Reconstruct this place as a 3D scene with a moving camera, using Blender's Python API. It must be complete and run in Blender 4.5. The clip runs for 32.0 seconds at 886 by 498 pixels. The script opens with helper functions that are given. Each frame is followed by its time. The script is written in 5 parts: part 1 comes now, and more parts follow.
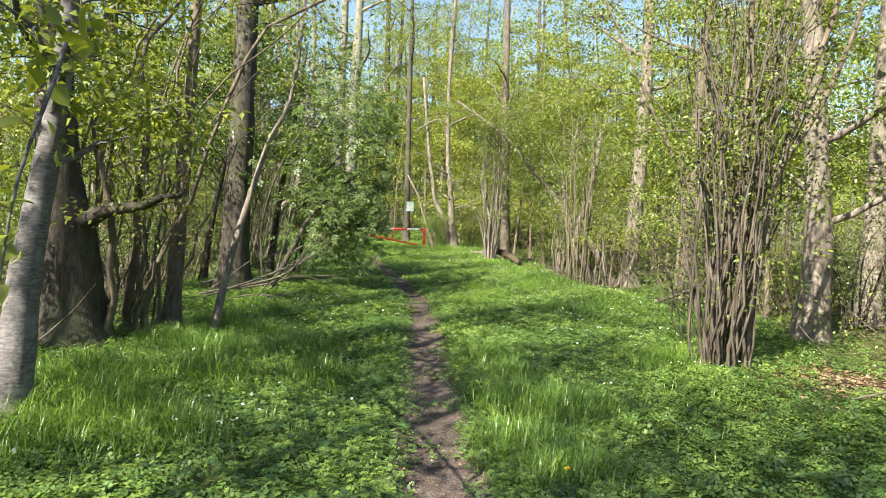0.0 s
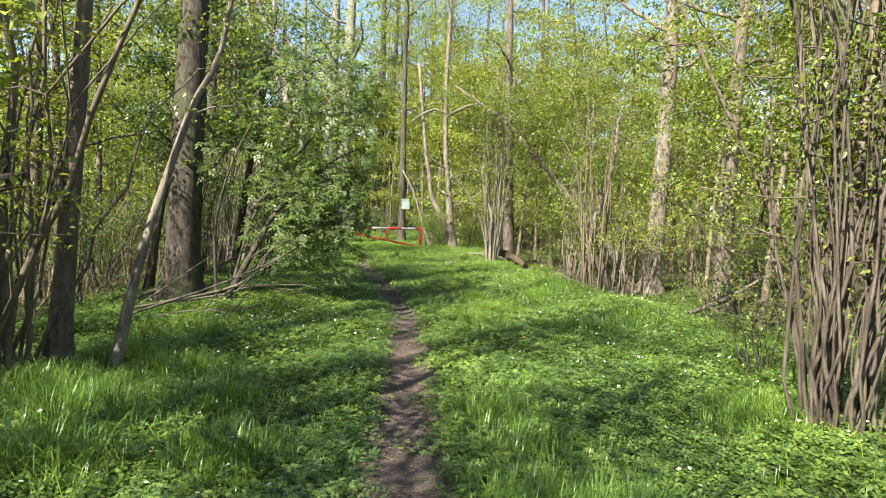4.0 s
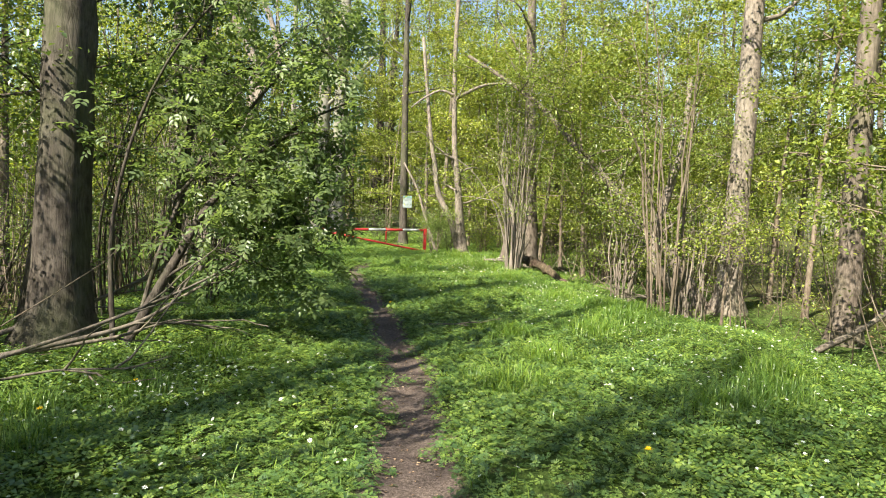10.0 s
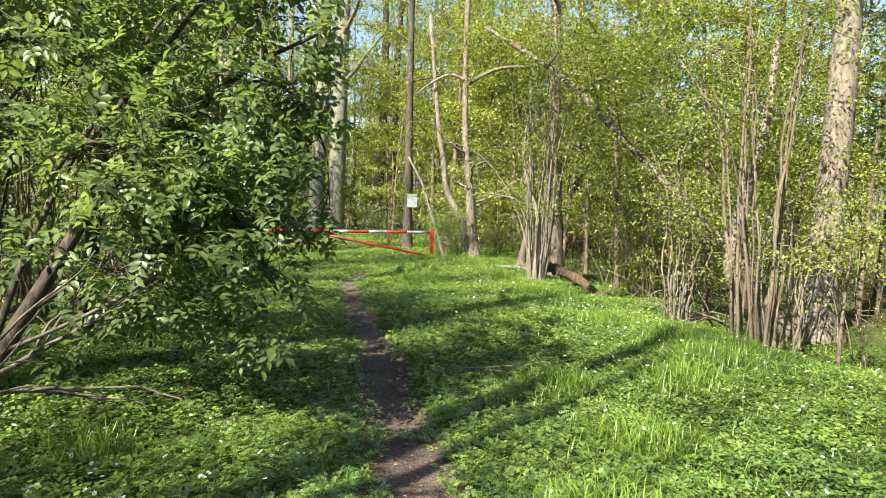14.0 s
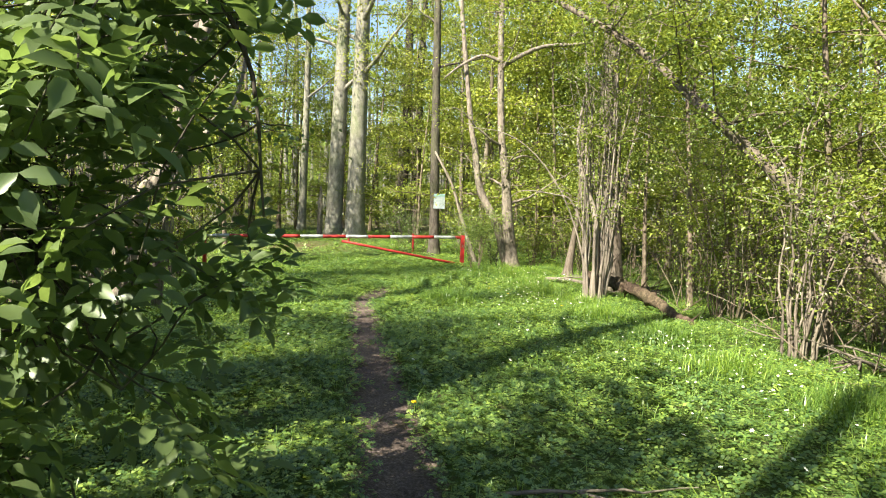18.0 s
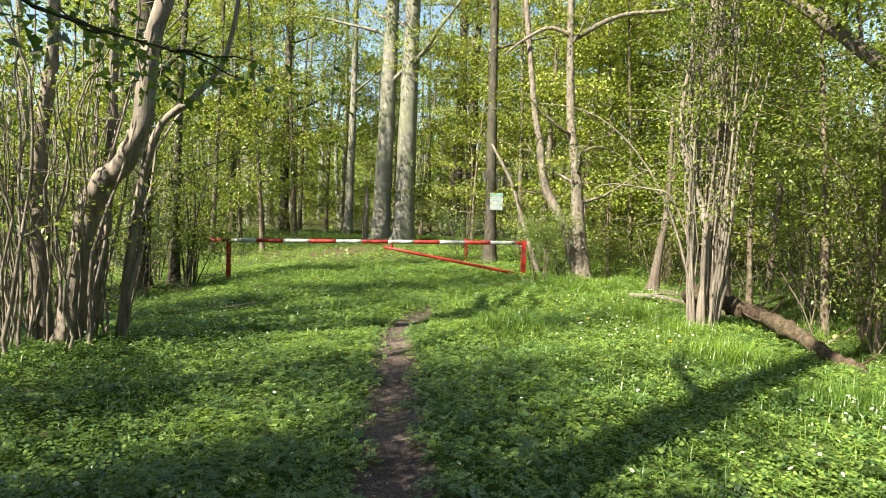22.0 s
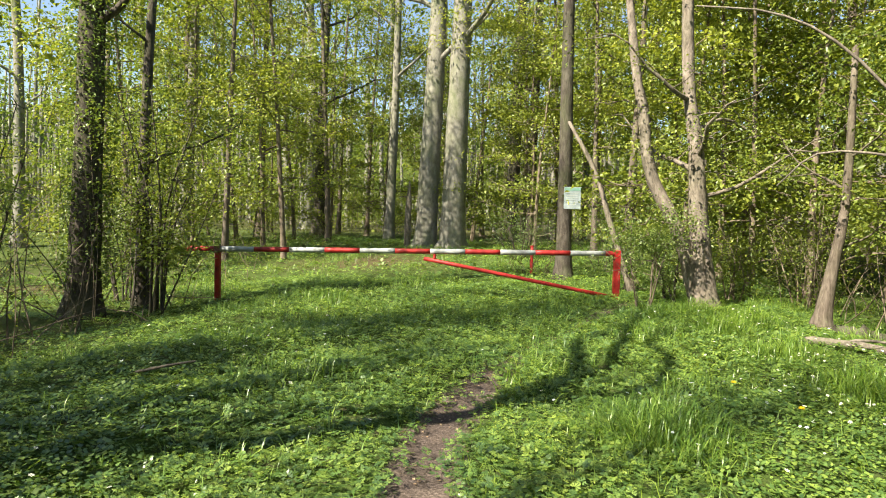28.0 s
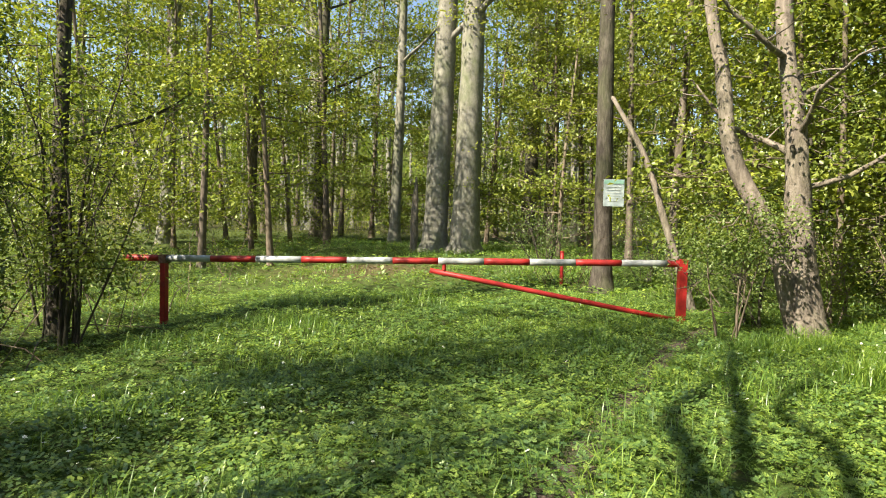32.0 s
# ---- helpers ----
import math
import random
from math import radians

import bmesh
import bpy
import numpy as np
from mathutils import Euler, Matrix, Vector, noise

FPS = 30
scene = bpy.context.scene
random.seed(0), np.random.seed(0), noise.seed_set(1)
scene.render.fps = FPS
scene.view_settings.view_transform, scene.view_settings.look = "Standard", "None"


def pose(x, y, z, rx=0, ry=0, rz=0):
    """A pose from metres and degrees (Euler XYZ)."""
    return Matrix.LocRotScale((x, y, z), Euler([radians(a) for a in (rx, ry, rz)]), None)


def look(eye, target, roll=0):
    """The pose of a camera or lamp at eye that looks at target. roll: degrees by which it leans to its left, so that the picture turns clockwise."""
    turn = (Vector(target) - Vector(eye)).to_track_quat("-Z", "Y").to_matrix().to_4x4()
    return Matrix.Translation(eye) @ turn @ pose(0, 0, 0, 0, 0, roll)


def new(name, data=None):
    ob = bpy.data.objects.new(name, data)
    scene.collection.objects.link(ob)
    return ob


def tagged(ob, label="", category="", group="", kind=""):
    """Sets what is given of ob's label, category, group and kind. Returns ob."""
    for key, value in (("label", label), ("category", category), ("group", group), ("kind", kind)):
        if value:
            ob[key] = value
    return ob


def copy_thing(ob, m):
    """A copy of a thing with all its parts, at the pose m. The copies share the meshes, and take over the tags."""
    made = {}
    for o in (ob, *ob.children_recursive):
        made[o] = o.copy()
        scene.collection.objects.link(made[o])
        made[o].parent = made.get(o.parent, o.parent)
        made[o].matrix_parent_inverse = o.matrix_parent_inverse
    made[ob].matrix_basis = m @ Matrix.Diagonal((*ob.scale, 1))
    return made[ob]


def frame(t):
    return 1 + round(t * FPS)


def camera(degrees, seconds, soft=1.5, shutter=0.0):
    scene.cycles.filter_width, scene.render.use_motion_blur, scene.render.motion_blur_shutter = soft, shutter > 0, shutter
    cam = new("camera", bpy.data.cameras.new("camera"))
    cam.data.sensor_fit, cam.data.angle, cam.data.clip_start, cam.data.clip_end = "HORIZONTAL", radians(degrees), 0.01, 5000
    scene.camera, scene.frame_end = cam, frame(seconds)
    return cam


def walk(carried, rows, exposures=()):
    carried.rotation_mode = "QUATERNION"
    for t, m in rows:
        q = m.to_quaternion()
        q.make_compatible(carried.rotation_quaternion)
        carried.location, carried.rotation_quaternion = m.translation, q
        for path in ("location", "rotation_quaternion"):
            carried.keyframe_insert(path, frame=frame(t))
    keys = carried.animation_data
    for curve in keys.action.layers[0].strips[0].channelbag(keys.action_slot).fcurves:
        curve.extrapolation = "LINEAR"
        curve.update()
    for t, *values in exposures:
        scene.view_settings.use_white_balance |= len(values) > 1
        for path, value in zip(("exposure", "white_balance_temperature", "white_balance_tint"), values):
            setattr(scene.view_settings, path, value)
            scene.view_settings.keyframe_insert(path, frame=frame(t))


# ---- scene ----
# ---- camera and walk ----
cam = camera(69.2, 32.0, soft=1.05)
ROWS = [
    (0.0, 0.169, 0.473, 1.654, 0.40, -3.31, -2.24),
    (0.5, 0.158, 0.797, 1.650, 0.47, -3.32, -2.22),
    (1.0, 0.183, 1.110, 1.635, 0.54, -3.33, -2.21),
    (1.5, 0.229, 1.409, 1.618, 0.58, -3.34, -2.20),
    (2.0, 0.248, 1.690, 1.608, 0.59, -3.34, -2.19),
    (2.5, 0.257, 1.974, 1.602, 0.56, -3.34, -2.17),
    (3.0, 0.288, 2.266, 1.595, 0.52, -3.34, -2.14),
    (3.5, 0.301, 2.564, 1.584, 0.49, -3.34, -2.12),
    (5.5, 0.183, 3.833, 1.528, 0.36, -3.36, -2.06),
    (6.0, 0.154, 4.166, 1.512, 0.35, -3.35, -2.06),
    (6.5, 0.150, 4.503, 1.500, 0.36, -3.34, -2.06),
    (7.0, 0.136, 4.849, 1.502, 0.39, -3.32, -2.05),
    (7.5, 0.083, 5.192, 1.503, 0.42, -3.31, -2.04),
    (8.0, 0.039, 5.523, 1.493, 0.45, -3.30, -2.03),
    (8.5, 0.033, 5.863, 1.480, 0.48, -3.28, -2.02),
    (9.0, 0.026, 6.195, 1.475, 0.51, -3.26, -2.02),
    (9.5, 0.011, 6.519, 1.476, 0.54, -3.26, -2.03),
    (10.0, 0.008, 6.859, 1.466, 0.58, -3.25, -2.03),
    (10.5, -0.006, 7.218, 1.463, 0.61, -3.25, -2.05),
    (11.0, -0.049, 7.572, 1.462, 0.64, -3.23, -2.09),
    (11.5, -0.083, 7.917, 1.451, 0.68, -3.22, -2.10),
    (12.0, -0.088, 8.256, 1.443, 0.74, -3.20, -2.09),
    (12.5, -0.100, 8.575, 1.438, 0.79, -3.17, -2.07),
    (13.0, -0.134, 8.901, 1.425, 0.84, -3.15, -2.09),
    (13.5, -0.163, 9.238, 1.417, 0.90, -3.15, -2.08),
    (15.5, -0.266, 10.563, 1.457, 1.29, -3.22, -1.83),
    (16.0, -0.304, 10.908, 1.464, 1.57, -3.21, -1.79),
    (16.5, -0.355, 11.270, 1.462, 2.03, -3.19, -1.78),
    (17.0, -0.386, 11.638, 1.450, 2.49, -3.16, -1.76),
    (17.5, -0.409, 12.005, 1.439, 2.88, -3.12, -1.75),
    (18.0, -0.453, 12.350, 1.435, 3.16, -3.10, -1.73),
    (18.5, -0.490, 12.670, 1.435, 3.36, -3.11, -1.71),
    (19.0, -0.495, 12.987, 1.435, 3.55, -3.09, -1.72),
    (19.5, -0.497, 13.308, 1.435, 3.82, -3.05, -1.73),
    (20.0, -0.519, 13.641, 1.431, 4.26, -3.02, -1.73),
    (20.5, -0.549, 13.985, 1.417, 4.94, -3.00, -1.74),
    (21.0, -0.579, 14.329, 1.403, 5.87, -2.99, -1.72),
    (21.5, -0.623, 14.662, 1.393, 6.94, -2.98, -1.68),
    (22.0, -0.675, 15.002, 1.394, 8.05, -2.95, -1.65),
    (22.5, -0.712, 15.359, 1.400, 9.11, -2.94, -1.62),
    (23.0, -0.758, 15.710, 1.409, 10.05, -2.93, -1.60),
    (23.5, -0.825, 16.048, 1.406, 10.83, -2.92, -1.59),
    (24.0, -0.877, 16.401, 1.394, 11.43, -2.89, -1.57),
    (24.5, -0.903, 16.764, 1.391, 11.83, -2.87, -1.58),
    (25.0, -0.960, 17.107, 1.387, 12.06, -2.84, -1.59),
    (25.5, -1.056, 17.448, 1.375, 12.18, -2.82, -1.61),
    (27.5, -1.409, 18.841, 1.331, 12.49, -2.72, -1.63),
    (28.0, -1.473, 19.192, 1.321, 12.56, -2.72, -1.61),
    (28.5, -1.529, 19.539, 1.321, 12.62, -2.72, -1.59),
    (29.0, -1.605, 19.868, 1.323, 12.67, -2.72, -1.57),
    (29.5, -1.683, 20.199, 1.317, 12.71, -2.71, -1.55),
    (30.0, -1.746, 20.535, 1.313, 12.76, -2.71, -1.53),
    (30.5, -1.819, 20.858, 1.314, 12.85, -2.71, -1.52),
    (31.0, -1.913, 21.172, 1.316, 12.99, -2.71, -1.51),
    (31.5, -2.002, 21.490, 1.309, 13.22, -2.71, -1.49),
    (32.0, -2.078, 21.821, 1.313, 13.50, -2.71, -1.47),
]
walk(cam, [(t, pose(x, y, z, 90 + pitch, roll, yaw)) for t, x, y, z, yaw, pitch, roll in ROWS], [(0.0, 1.99, 6250, 12), (9.0, 1.94, 6400, 12), (13.0, 1.99, 6400, 13), (18.0, 2.12, 6500, 10), (21.0, 2.04, 6550, 10), (25.0, 1.9, 6600, 10), (32.0, 1.75, 6700, 12)])

# ---- light ----
SUN_HEAD = 38.0      # degrees right of +y towards which shadows fall
SUN_UP = 45.0
sun_dir = Vector((-math.sin(radians(SUN_HEAD)) * math.cos(radians(SUN_UP)), -math.cos(radians(SUN_HEAD)) * math.cos(radians(SUN_UP)), math.sin(radians(SUN_UP))))
world = bpy.data.worlds.new("sky")
world.use_nodes = True
scene.world = world
wn = world.node_tree.nodes
sky = wn.new("ShaderNodeTexSky")
sky.sky_type = "NISHITA"
sky.sun_disc = False
sky.sun_elevation = radians(SUN_UP)
sky.sun_rotation = math.atan2(sun_dir.x, sun_dir.y)
world.node_tree.links.new(sky.outputs[0], wn["Background"].inputs[0])
wn["Background"].inputs[1].default_value = 0.069
sun_data = bpy.data.lights.new("sun", "SUN")
sun_data.energy = 5.0
sun_data.angle = radians(0.55)
sun_data.color = (1.0, 0.925, 0.74)
sun = new("sun", sun_data)
sun.matrix_world = look(sun_dir * 60, (0, 0, 0))


# ---- materials ----
def mat_new(name):
    m = bpy.data.materials.new(name)
    m.use_nodes = True
    m.node_tree.nodes.clear()
    return m, m.node_tree.nodes, m.node_tree.links


def ramp(nodes, links, source, stops):
    r = nodes.new("ShaderNodeValToRGB")
    while len(r.color_ramp.elements) < len(stops):
        r.color_ramp.elements.new(0.5)
    for e, (p, c) in zip(r.color_ramp.elements, stops):
        e.position, e.color = p, (*c, 1)
    links.new(source, r.inputs[0])
    return r.outputs[0]


def noise_tex(nodes, links, vec, scale, detail=4.0, rough=0.6, distort=0.0):
    n = nodes.new("ShaderNodeTexNoise")
    n.inputs["Scale"].default_value = scale
    n.inputs["Detail"].default_value = detail
    n.inputs["Roughness"].default_value = rough
    n.inputs["Distortion"].default_value = distort
    links.new(vec, n.inputs["Vector"])
    return n.outputs["Fac"]


def mapped(nodes, links, scale):
    c = nodes.new("ShaderNodeTexCoord")
    m = nodes.new("ShaderNodeMapping")
    m.inputs["Scale"].default_value = scale
    links.new(c.outputs["Object"], m.inputs[0])
    return m.outputs[0]


def mixed(nodes, links, fac, a, b, mode="MIX"):
    m = nodes.new("ShaderNodeMix")
    m.data_type, m.blend_type = "RGBA", mode
    for socket, value in ((m.inputs[0], fac), (m.inputs[6], a), (m.inputs[7], b)):
        if isinstance(value, (int, float)):
            socket.default_value = value
        elif isinstance(value, tuple):
            socket.default_value = (*value, 1)
        else:
            links.new(value, socket)
    return m.outputs[2]


def finish(m, nodes, links, colour, rough, height=None, strength=0.4, dist=0.01, metallic=0.0, spec=0.3):
    b = nodes.new("ShaderNodeBsdfPrincipled")
    o = nodes.new("ShaderNodeOutputMaterial")
    if isinstance(colour, tuple):
        b.inputs["Base Color"].default_value = (*colour, 1)
    else:
        links.new(colour, b.inputs["Base Color"])
    b.inputs["Roughness"].default_value = rough
    b.inputs["Metallic"].default_value = metallic
    b.inputs["Specular IOR Level"].default_value = spec
    if height is not None:
        bump = nodes.new("ShaderNodeBump")
        bump.inputs["Strength"].default_value = strength
        bump.inputs["Distance"].default_value = dist
        links.new(height, bump.inputs["Height"])
        links.new(bump.outputs[0], b.inputs["Normal"])
    links.new(b.outputs[0], o.inputs[0])
    return m


def bark(name, dark, mid, light, moss=0.25, fine=22.0, stretch=0.18, relief=0.02, patch=1.6, spots=0.0):
    """Bark with upright furrows, pale patches and green algae."""
    m, n, l = mat_new(name)
    v = mapped(n, l, (1, 1, stretch))
    fur = noise_tex(n, l, v, fine, 6, 0.7, 0.6)
    v2 = mapped(n, l, (1, 1, 0.6))
    big = noise_tex(n, l, v2, patch, 4, 0.6)
    col = ramp(n, l, fur, [(0.28, dark), (0.5, mid), (0.72, light)])
    pale = ramp(n, l, noise_tex(n, l, v2, 5.5, 5, 0.65), [(0.5, (0, 0, 0)), (0.72, (1, 1, 1))])
    col = mixed(n, l, pale, col, light)
    green = ramp(n, l, big, [(0.45, (0, 0, 0)), (0.7, (moss, moss, moss))])
    col = mixed(n, l, green, col, (0.10, 0.13, 0.045))
    if spots:
        dots = ramp(n, l, noise_tex(n, l, mapped(n, l, (1, 1, 0.55)), 6.0, 6, 0.7, 0.8), [(0.56, (0, 0, 0)), (0.61, (spots, spots, spots))])
        col = mixed(n, l, dots, col, dark)
    return finish(m, n, l, col, 0.9, fur, 0.7, relief, spec=0.15)


def leaf_mat(name, dark, mid, light, glow, through_amount=0.42, gloss=0.06, patch=0.35):
    """Thin leaf: lit side, light coming through, a faint sheen; hue varies leaf by leaf and patch by patch."""
    m, n, l = mat_new(name)
    g = n.new("ShaderNodeNewGeometry")
    col = ramp(n, l, g.outputs["Random Per Island"], [(0.0, dark), (0.5, mid), (1.0, light)])
    v = mapped(n, l, (1, 1, 1))
    big = ramp(n, l, noise_tex(n, l, v, patch, 3, 0.55), [(0.35, (0.72, 0.78, 0.8)), (0.65, (1.18, 1.12, 0.95))])
    col = mixed(n, l, 1.0, col, big, "MULTIPLY")
    d = n.new("ShaderNodeBsdfDiffuse")
    t = n.new("ShaderNodeBsdfTranslucent")
    s = n.new("ShaderNodeBsdfGlossy")
    s.inputs["Roughness"].default_value = 0.38
    s.inputs["Color"].default_value = (0.9, 0.95, 0.9, 1)
    l.new(col, d.inputs[0])
    tc = mixed(n, l, 1.0, col, glow, "MULTIPLY")
    l.new(tc, t.inputs[0])
    a = n.new("ShaderNodeMixShader")
    a.inputs[0].default_value = through_amount
    l.new(d.outputs[0], a.inputs[1])
    l.new(t.outputs[0], a.inputs[2])
    b = n.new("ShaderNodeMixShader")
    b.inputs[0].default_value = gloss
    l.new(a.outputs[0], b.inputs[1])
    l.new(s.outputs[0], b.inputs[2])
    o = n.new("ShaderNodeOutputMaterial")
    l.new(b.outputs[0], o.inputs[0])
    return m


def ground_mat():
    """Soil with moss and litter; the trodden trail and the litter lie where the mesh's own measures say."""
    m, n, l = mat_new("ground_soil")
    v = mapped(n, l, (1, 1, 1))
    fine = noise_tex(n, l, v, 55, 6, 0.7)
    mid = noise_tex(n, l, v, 7, 5, 0.65)
    soil = ramp(n, l, fine, [(0.3, (0.022, 0.016, 0.011)), (0.52, (0.06, 0.045, 0.032)), (0.72, (0.14, 0.105, 0.08))])
    green = ramp(n, l, fine, [(0.3, (0.03, 0.05, 0.012)), (0.7, (0.09, 0.14, 0.03))])
    under = mixed(n, l, ramp(n, l, mid, [(0.3, (0.2, 0.2, 0.2)), (0.5, (1, 1, 1))]), soil, green)
    trod = ramp(n, l, fine, [(0.28, (0.042, 0.034, 0.03)), (0.5, (0.115, 0.092, 0.081)), (0.72, (0.27, 0.225, 0.2))])
    damp = ramp(n, l, noise_tex(n, l, v, 2.2, 4, 0.6), [(0.35, (0.6, 0.58, 0.58)), (0.65, (1.1, 1.06, 1.02))])
    trod = mixed(n, l, 1.0, trod, damp, "MULTIPLY")
    at = n.new("ShaderNodeAttribute")
    at.attribute_name = "trail"
    add = n.new("ShaderNodeMath")
    add.operation = "MULTIPLY_ADD"
    l.new(mid, add.inputs[0])
    add.inputs[1].default_value = 0.9
    l.new(at.outputs["Fac"], add.inputs[2])
    edge = ramp(n, l, add.outputs[0], [(0.72, (0, 0, 0)), (0.98, (1, 1, 1))])
    col = mixed(n, l, edge, under, trod)
    lit = n.new("ShaderNodeAttribute")
    lit.attribute_name = "litter"
    leafy = ramp(n, l, noise_tex(n, l, v, 16, 5, 0.7), [(0.3, (0.035, 0.023, 0.014)), (0.5, (0.09, 0.058, 0.037)), (0.7, (0.18, 0.125, 0.085))])
    col = mixed(n, l, lit.outputs["Fac"], col, leafy)
    return finish(m, n, l, col, 0.95, fine, 0.9, 0.02, spec=0.1)


def plain(name, a, b, scale, rough, relief=0.003, spec=0.3, metallic=0.0):
    m, n, l = mat_new(name)
    v = mapped(n, l, (1, 1, 1))
    f = noise_tex(n, l, v, scale, 5, 0.65)
    return finish(m, n, l, ramp(n, l, f, [(0.35, a), (0.65, b)]), rough, f, 0.4, relief, metallic, spec)


def paint(name, base, worn, chips=0.62):
    """Weathered gloss paint on steel tube, with chips and rust streaks."""
    m, n, l = mat_new(name)
    v = mapped(n, l, (1, 1, 1))
    # dark blotches: grime, with some dappled shade put into the colour
    tone = ramp(n, l, noise_tex(n, l, v, 6, 4, 0.6), [(0.32, tuple(c * 0.45 for c in base)), (0.62, base)])
    chip = ramp(n, l, noise_tex(n, l, v, 34, 6, 0.7), [(chips, (0, 0, 0)), (chips + 0.05, (1, 1, 1))])
    return finish(m, n, l, mixed(n, l, chip, tone, worn), 0.5, chip, 0.3, 0.002, spec=0.4)


M_BEECH = bark("beech_bark", (0.09, 0.086, 0.07), (0.18, 0.172, 0.147), (0.28, 0.268, 0.23), 0.6, 9, 0.5, 0.01, spots=0.3)
M_ROUGH = bark("rough_bark", (0.040, 0.032, 0.024), (0.104, 0.084, 0.068), (0.192, 0.160, 0.132), 0.25, 24, 0.14, 0.03)
M_PALE = bark("pale_bark", (0.05, 0.041, 0.034), (0.165, 0.138, 0.114), (0.285, 0.245, 0.205), 0.25, 13, 0.3, 0.035, spots=0.5)
M_LOG = bark("rotting_log_bark", (0.024, 0.017, 0.012), (0.07, 0.048, 0.035), (0.16, 0.115, 0.085), 0.2, 17, 0.8, 0.04, spots=0.7)
M_DARK = bark("dark_bark", (0.022, 0.018, 0.015), (0.058, 0.049, 0.041), (0.115, 0.1, 0.085), 0.35, 26, 0.16, 0.03)
M_HAZEL = bark("hazel_bark", (0.056, 0.044, 0.032), (0.128, 0.100, 0.076), (0.224, 0.184, 0.144), 0.25, 18, 0.25, 0.006)
M_CHERRY = bark("cherry_bark", (0.05, 0.045, 0.045), (0.13, 0.12, 0.12), (0.27, 0.25, 0.24), 0.1, 16, 3.5, 0.008)
M_DEAD = bark("dead_wood", (0.068, 0.056, 0.047), (0.18, 0.152, 0.128), (0.3, 0.262, 0.222), 0.15, 26, 0.12, 0.012)
M_FALLEN = bark("weathered_branch", (0.05, 0.042, 0.035), (0.125, 0.106, 0.088), (0.21, 0.182, 0.152), 0.2, 26, 0.12, 0.012)

M_BEECHLEAF = leaf_mat("spring_beech_leaf", (0.14, 0.185, 0.037), (0.225, 0.27, 0.052), (0.33, 0.37, 0.075), (1.2, 1.15, 0.5), 0.42, 0.03)
M_HAZELLEAF = leaf_mat("hazel_leaf", (0.10, 0.15, 0.033), (0.17, 0.22, 0.046), (0.26, 0.31, 0.066), (1.2, 1.15, 0.5), 0.45, 0.03)
M_BUSHLEAF = leaf_mat("bush_leaf", (0.09, 0.14, 0.04), (0.15, 0.215, 0.06), (0.24, 0.30, 0.085), (1.2, 1.2, 0.55), 0.45, 0.035)
# darker green than bush_leaf: left overhang, and shrubs that darken the depth
M_DARKLEAF = leaf_mat("dark_leaf", (0.06, 0.1, 0.03), (0.11, 0.17, 0.048), (0.19, 0.26, 0.072), (1.2, 1.2, 0.55), 0.38, 0.05)
M_ELDERLEAF = leaf_mat("elder_leaf", (0.095, 0.142, 0.058), (0.138, 0.198, 0.08), (0.19, 0.255, 0.102), (1.25, 1.25, 0.75), 0.58, 0.022)
M_CANOPY = leaf_mat("canopy_leaf", (0.11, 0.18, 0.03), (0.18, 0.25, 0.045), (0.28, 0.34, 0.065), (1.2, 1.15, 0.5), 0.42, 0.03)
M_ANEMONE = leaf_mat("anemone_leaf", (0.06, 0.125, 0.038), (0.125, 0.218, 0.052), (0.255, 0.35, 0.072), (1.25, 1.2, 0.45), 0.38, 0.065, 0.8)
M_GRASS = leaf_mat("grass_blade", (0.07, 0.15, 0.026), (0.14, 0.245, 0.038), (0.24, 0.345, 0.055), (1.2, 1.2, 0.5), 0.35, 0.05, 0.6)
M_PETAL = leaf_mat("white_petal", (0.75, 0.76, 0.72), (0.82, 0.83, 0.8), (0.86, 0.86, 0.84), (1, 1, 1), 0.3, 0.02)
M_YELLOW = leaf_mat("yellow_petal", (0.75, 0.5, 0.01), (0.82, 0.58, 0.015), (0.85, 0.64, 0.02), (1, 1, 0.6), 0.25, 0.04)
M_LITTER = leaf_mat("dead_leaf", (0.09, 0.055, 0.035), (0.2, 0.13, 0.085), (0.38, 0.28, 0.2), (1, 0.9, 0.7), 0.1, 0.04)
M_GROUND = ground_mat()
M_RED = paint("red_paint", (0.37, 0.022, 0.02), (0.2, 0.06, 0.04))
M_WHITE = paint("white_paint", (0.40, 0.42, 0.42), (0.26, 0.27, 0.2), 0.66)
M_RUST = plain("rusty_steel", (0.09, 0.045, 0.03), (0.2, 0.11, 0.07), 40, 0.8)
M_SIGN = plain("sign_enamel", (0.25, 0.30, 0.31), (0.34, 0.395, 0.405), 9, 0.4)
M_SIGNGREEN = plain("sign_green", (0.18, 0.33, 0.27), (0.22, 0.38, 0.31), 9, 0.4)
M_INK = plain("sign_print", (0.34, 0.38, 0.37), (0.42, 0.46, 0.45), 9, 0.5)


# ---- geometry helpers ----
rng = np.random.default_rng(7)


def mesh_np(name, verts, tris, material, smooth=False):
    """A mesh from arrays of corners and triangles."""
    me = bpy.data.meshes.new(name)
    verts = np.ascontiguousarray(verts, dtype=np.float32)
    tris = np.ascontiguousarray(tris, dtype=np.int32)
    me.vertices.add(len(verts))
    me.vertices.foreach_set("co", verts.ravel())
    me.loops.add(tris.size)
    me.loops.foreach_set("vertex_index", tris.ravel())
    me.polygons.add(len(tris))
    me.polygons.foreach_set("loop_start", np.arange(0, tris.size, 3, dtype=np.int32))
    me.polygons.foreach_set("loop_total", np.full(len(tris), 3, dtype=np.int32))
    if smooth:
        me.polygons.foreach_set("use_smooth", np.ones(len(tris), dtype=bool))
    me.update()
    me.validate()
    me.materials.append(material)
    return me


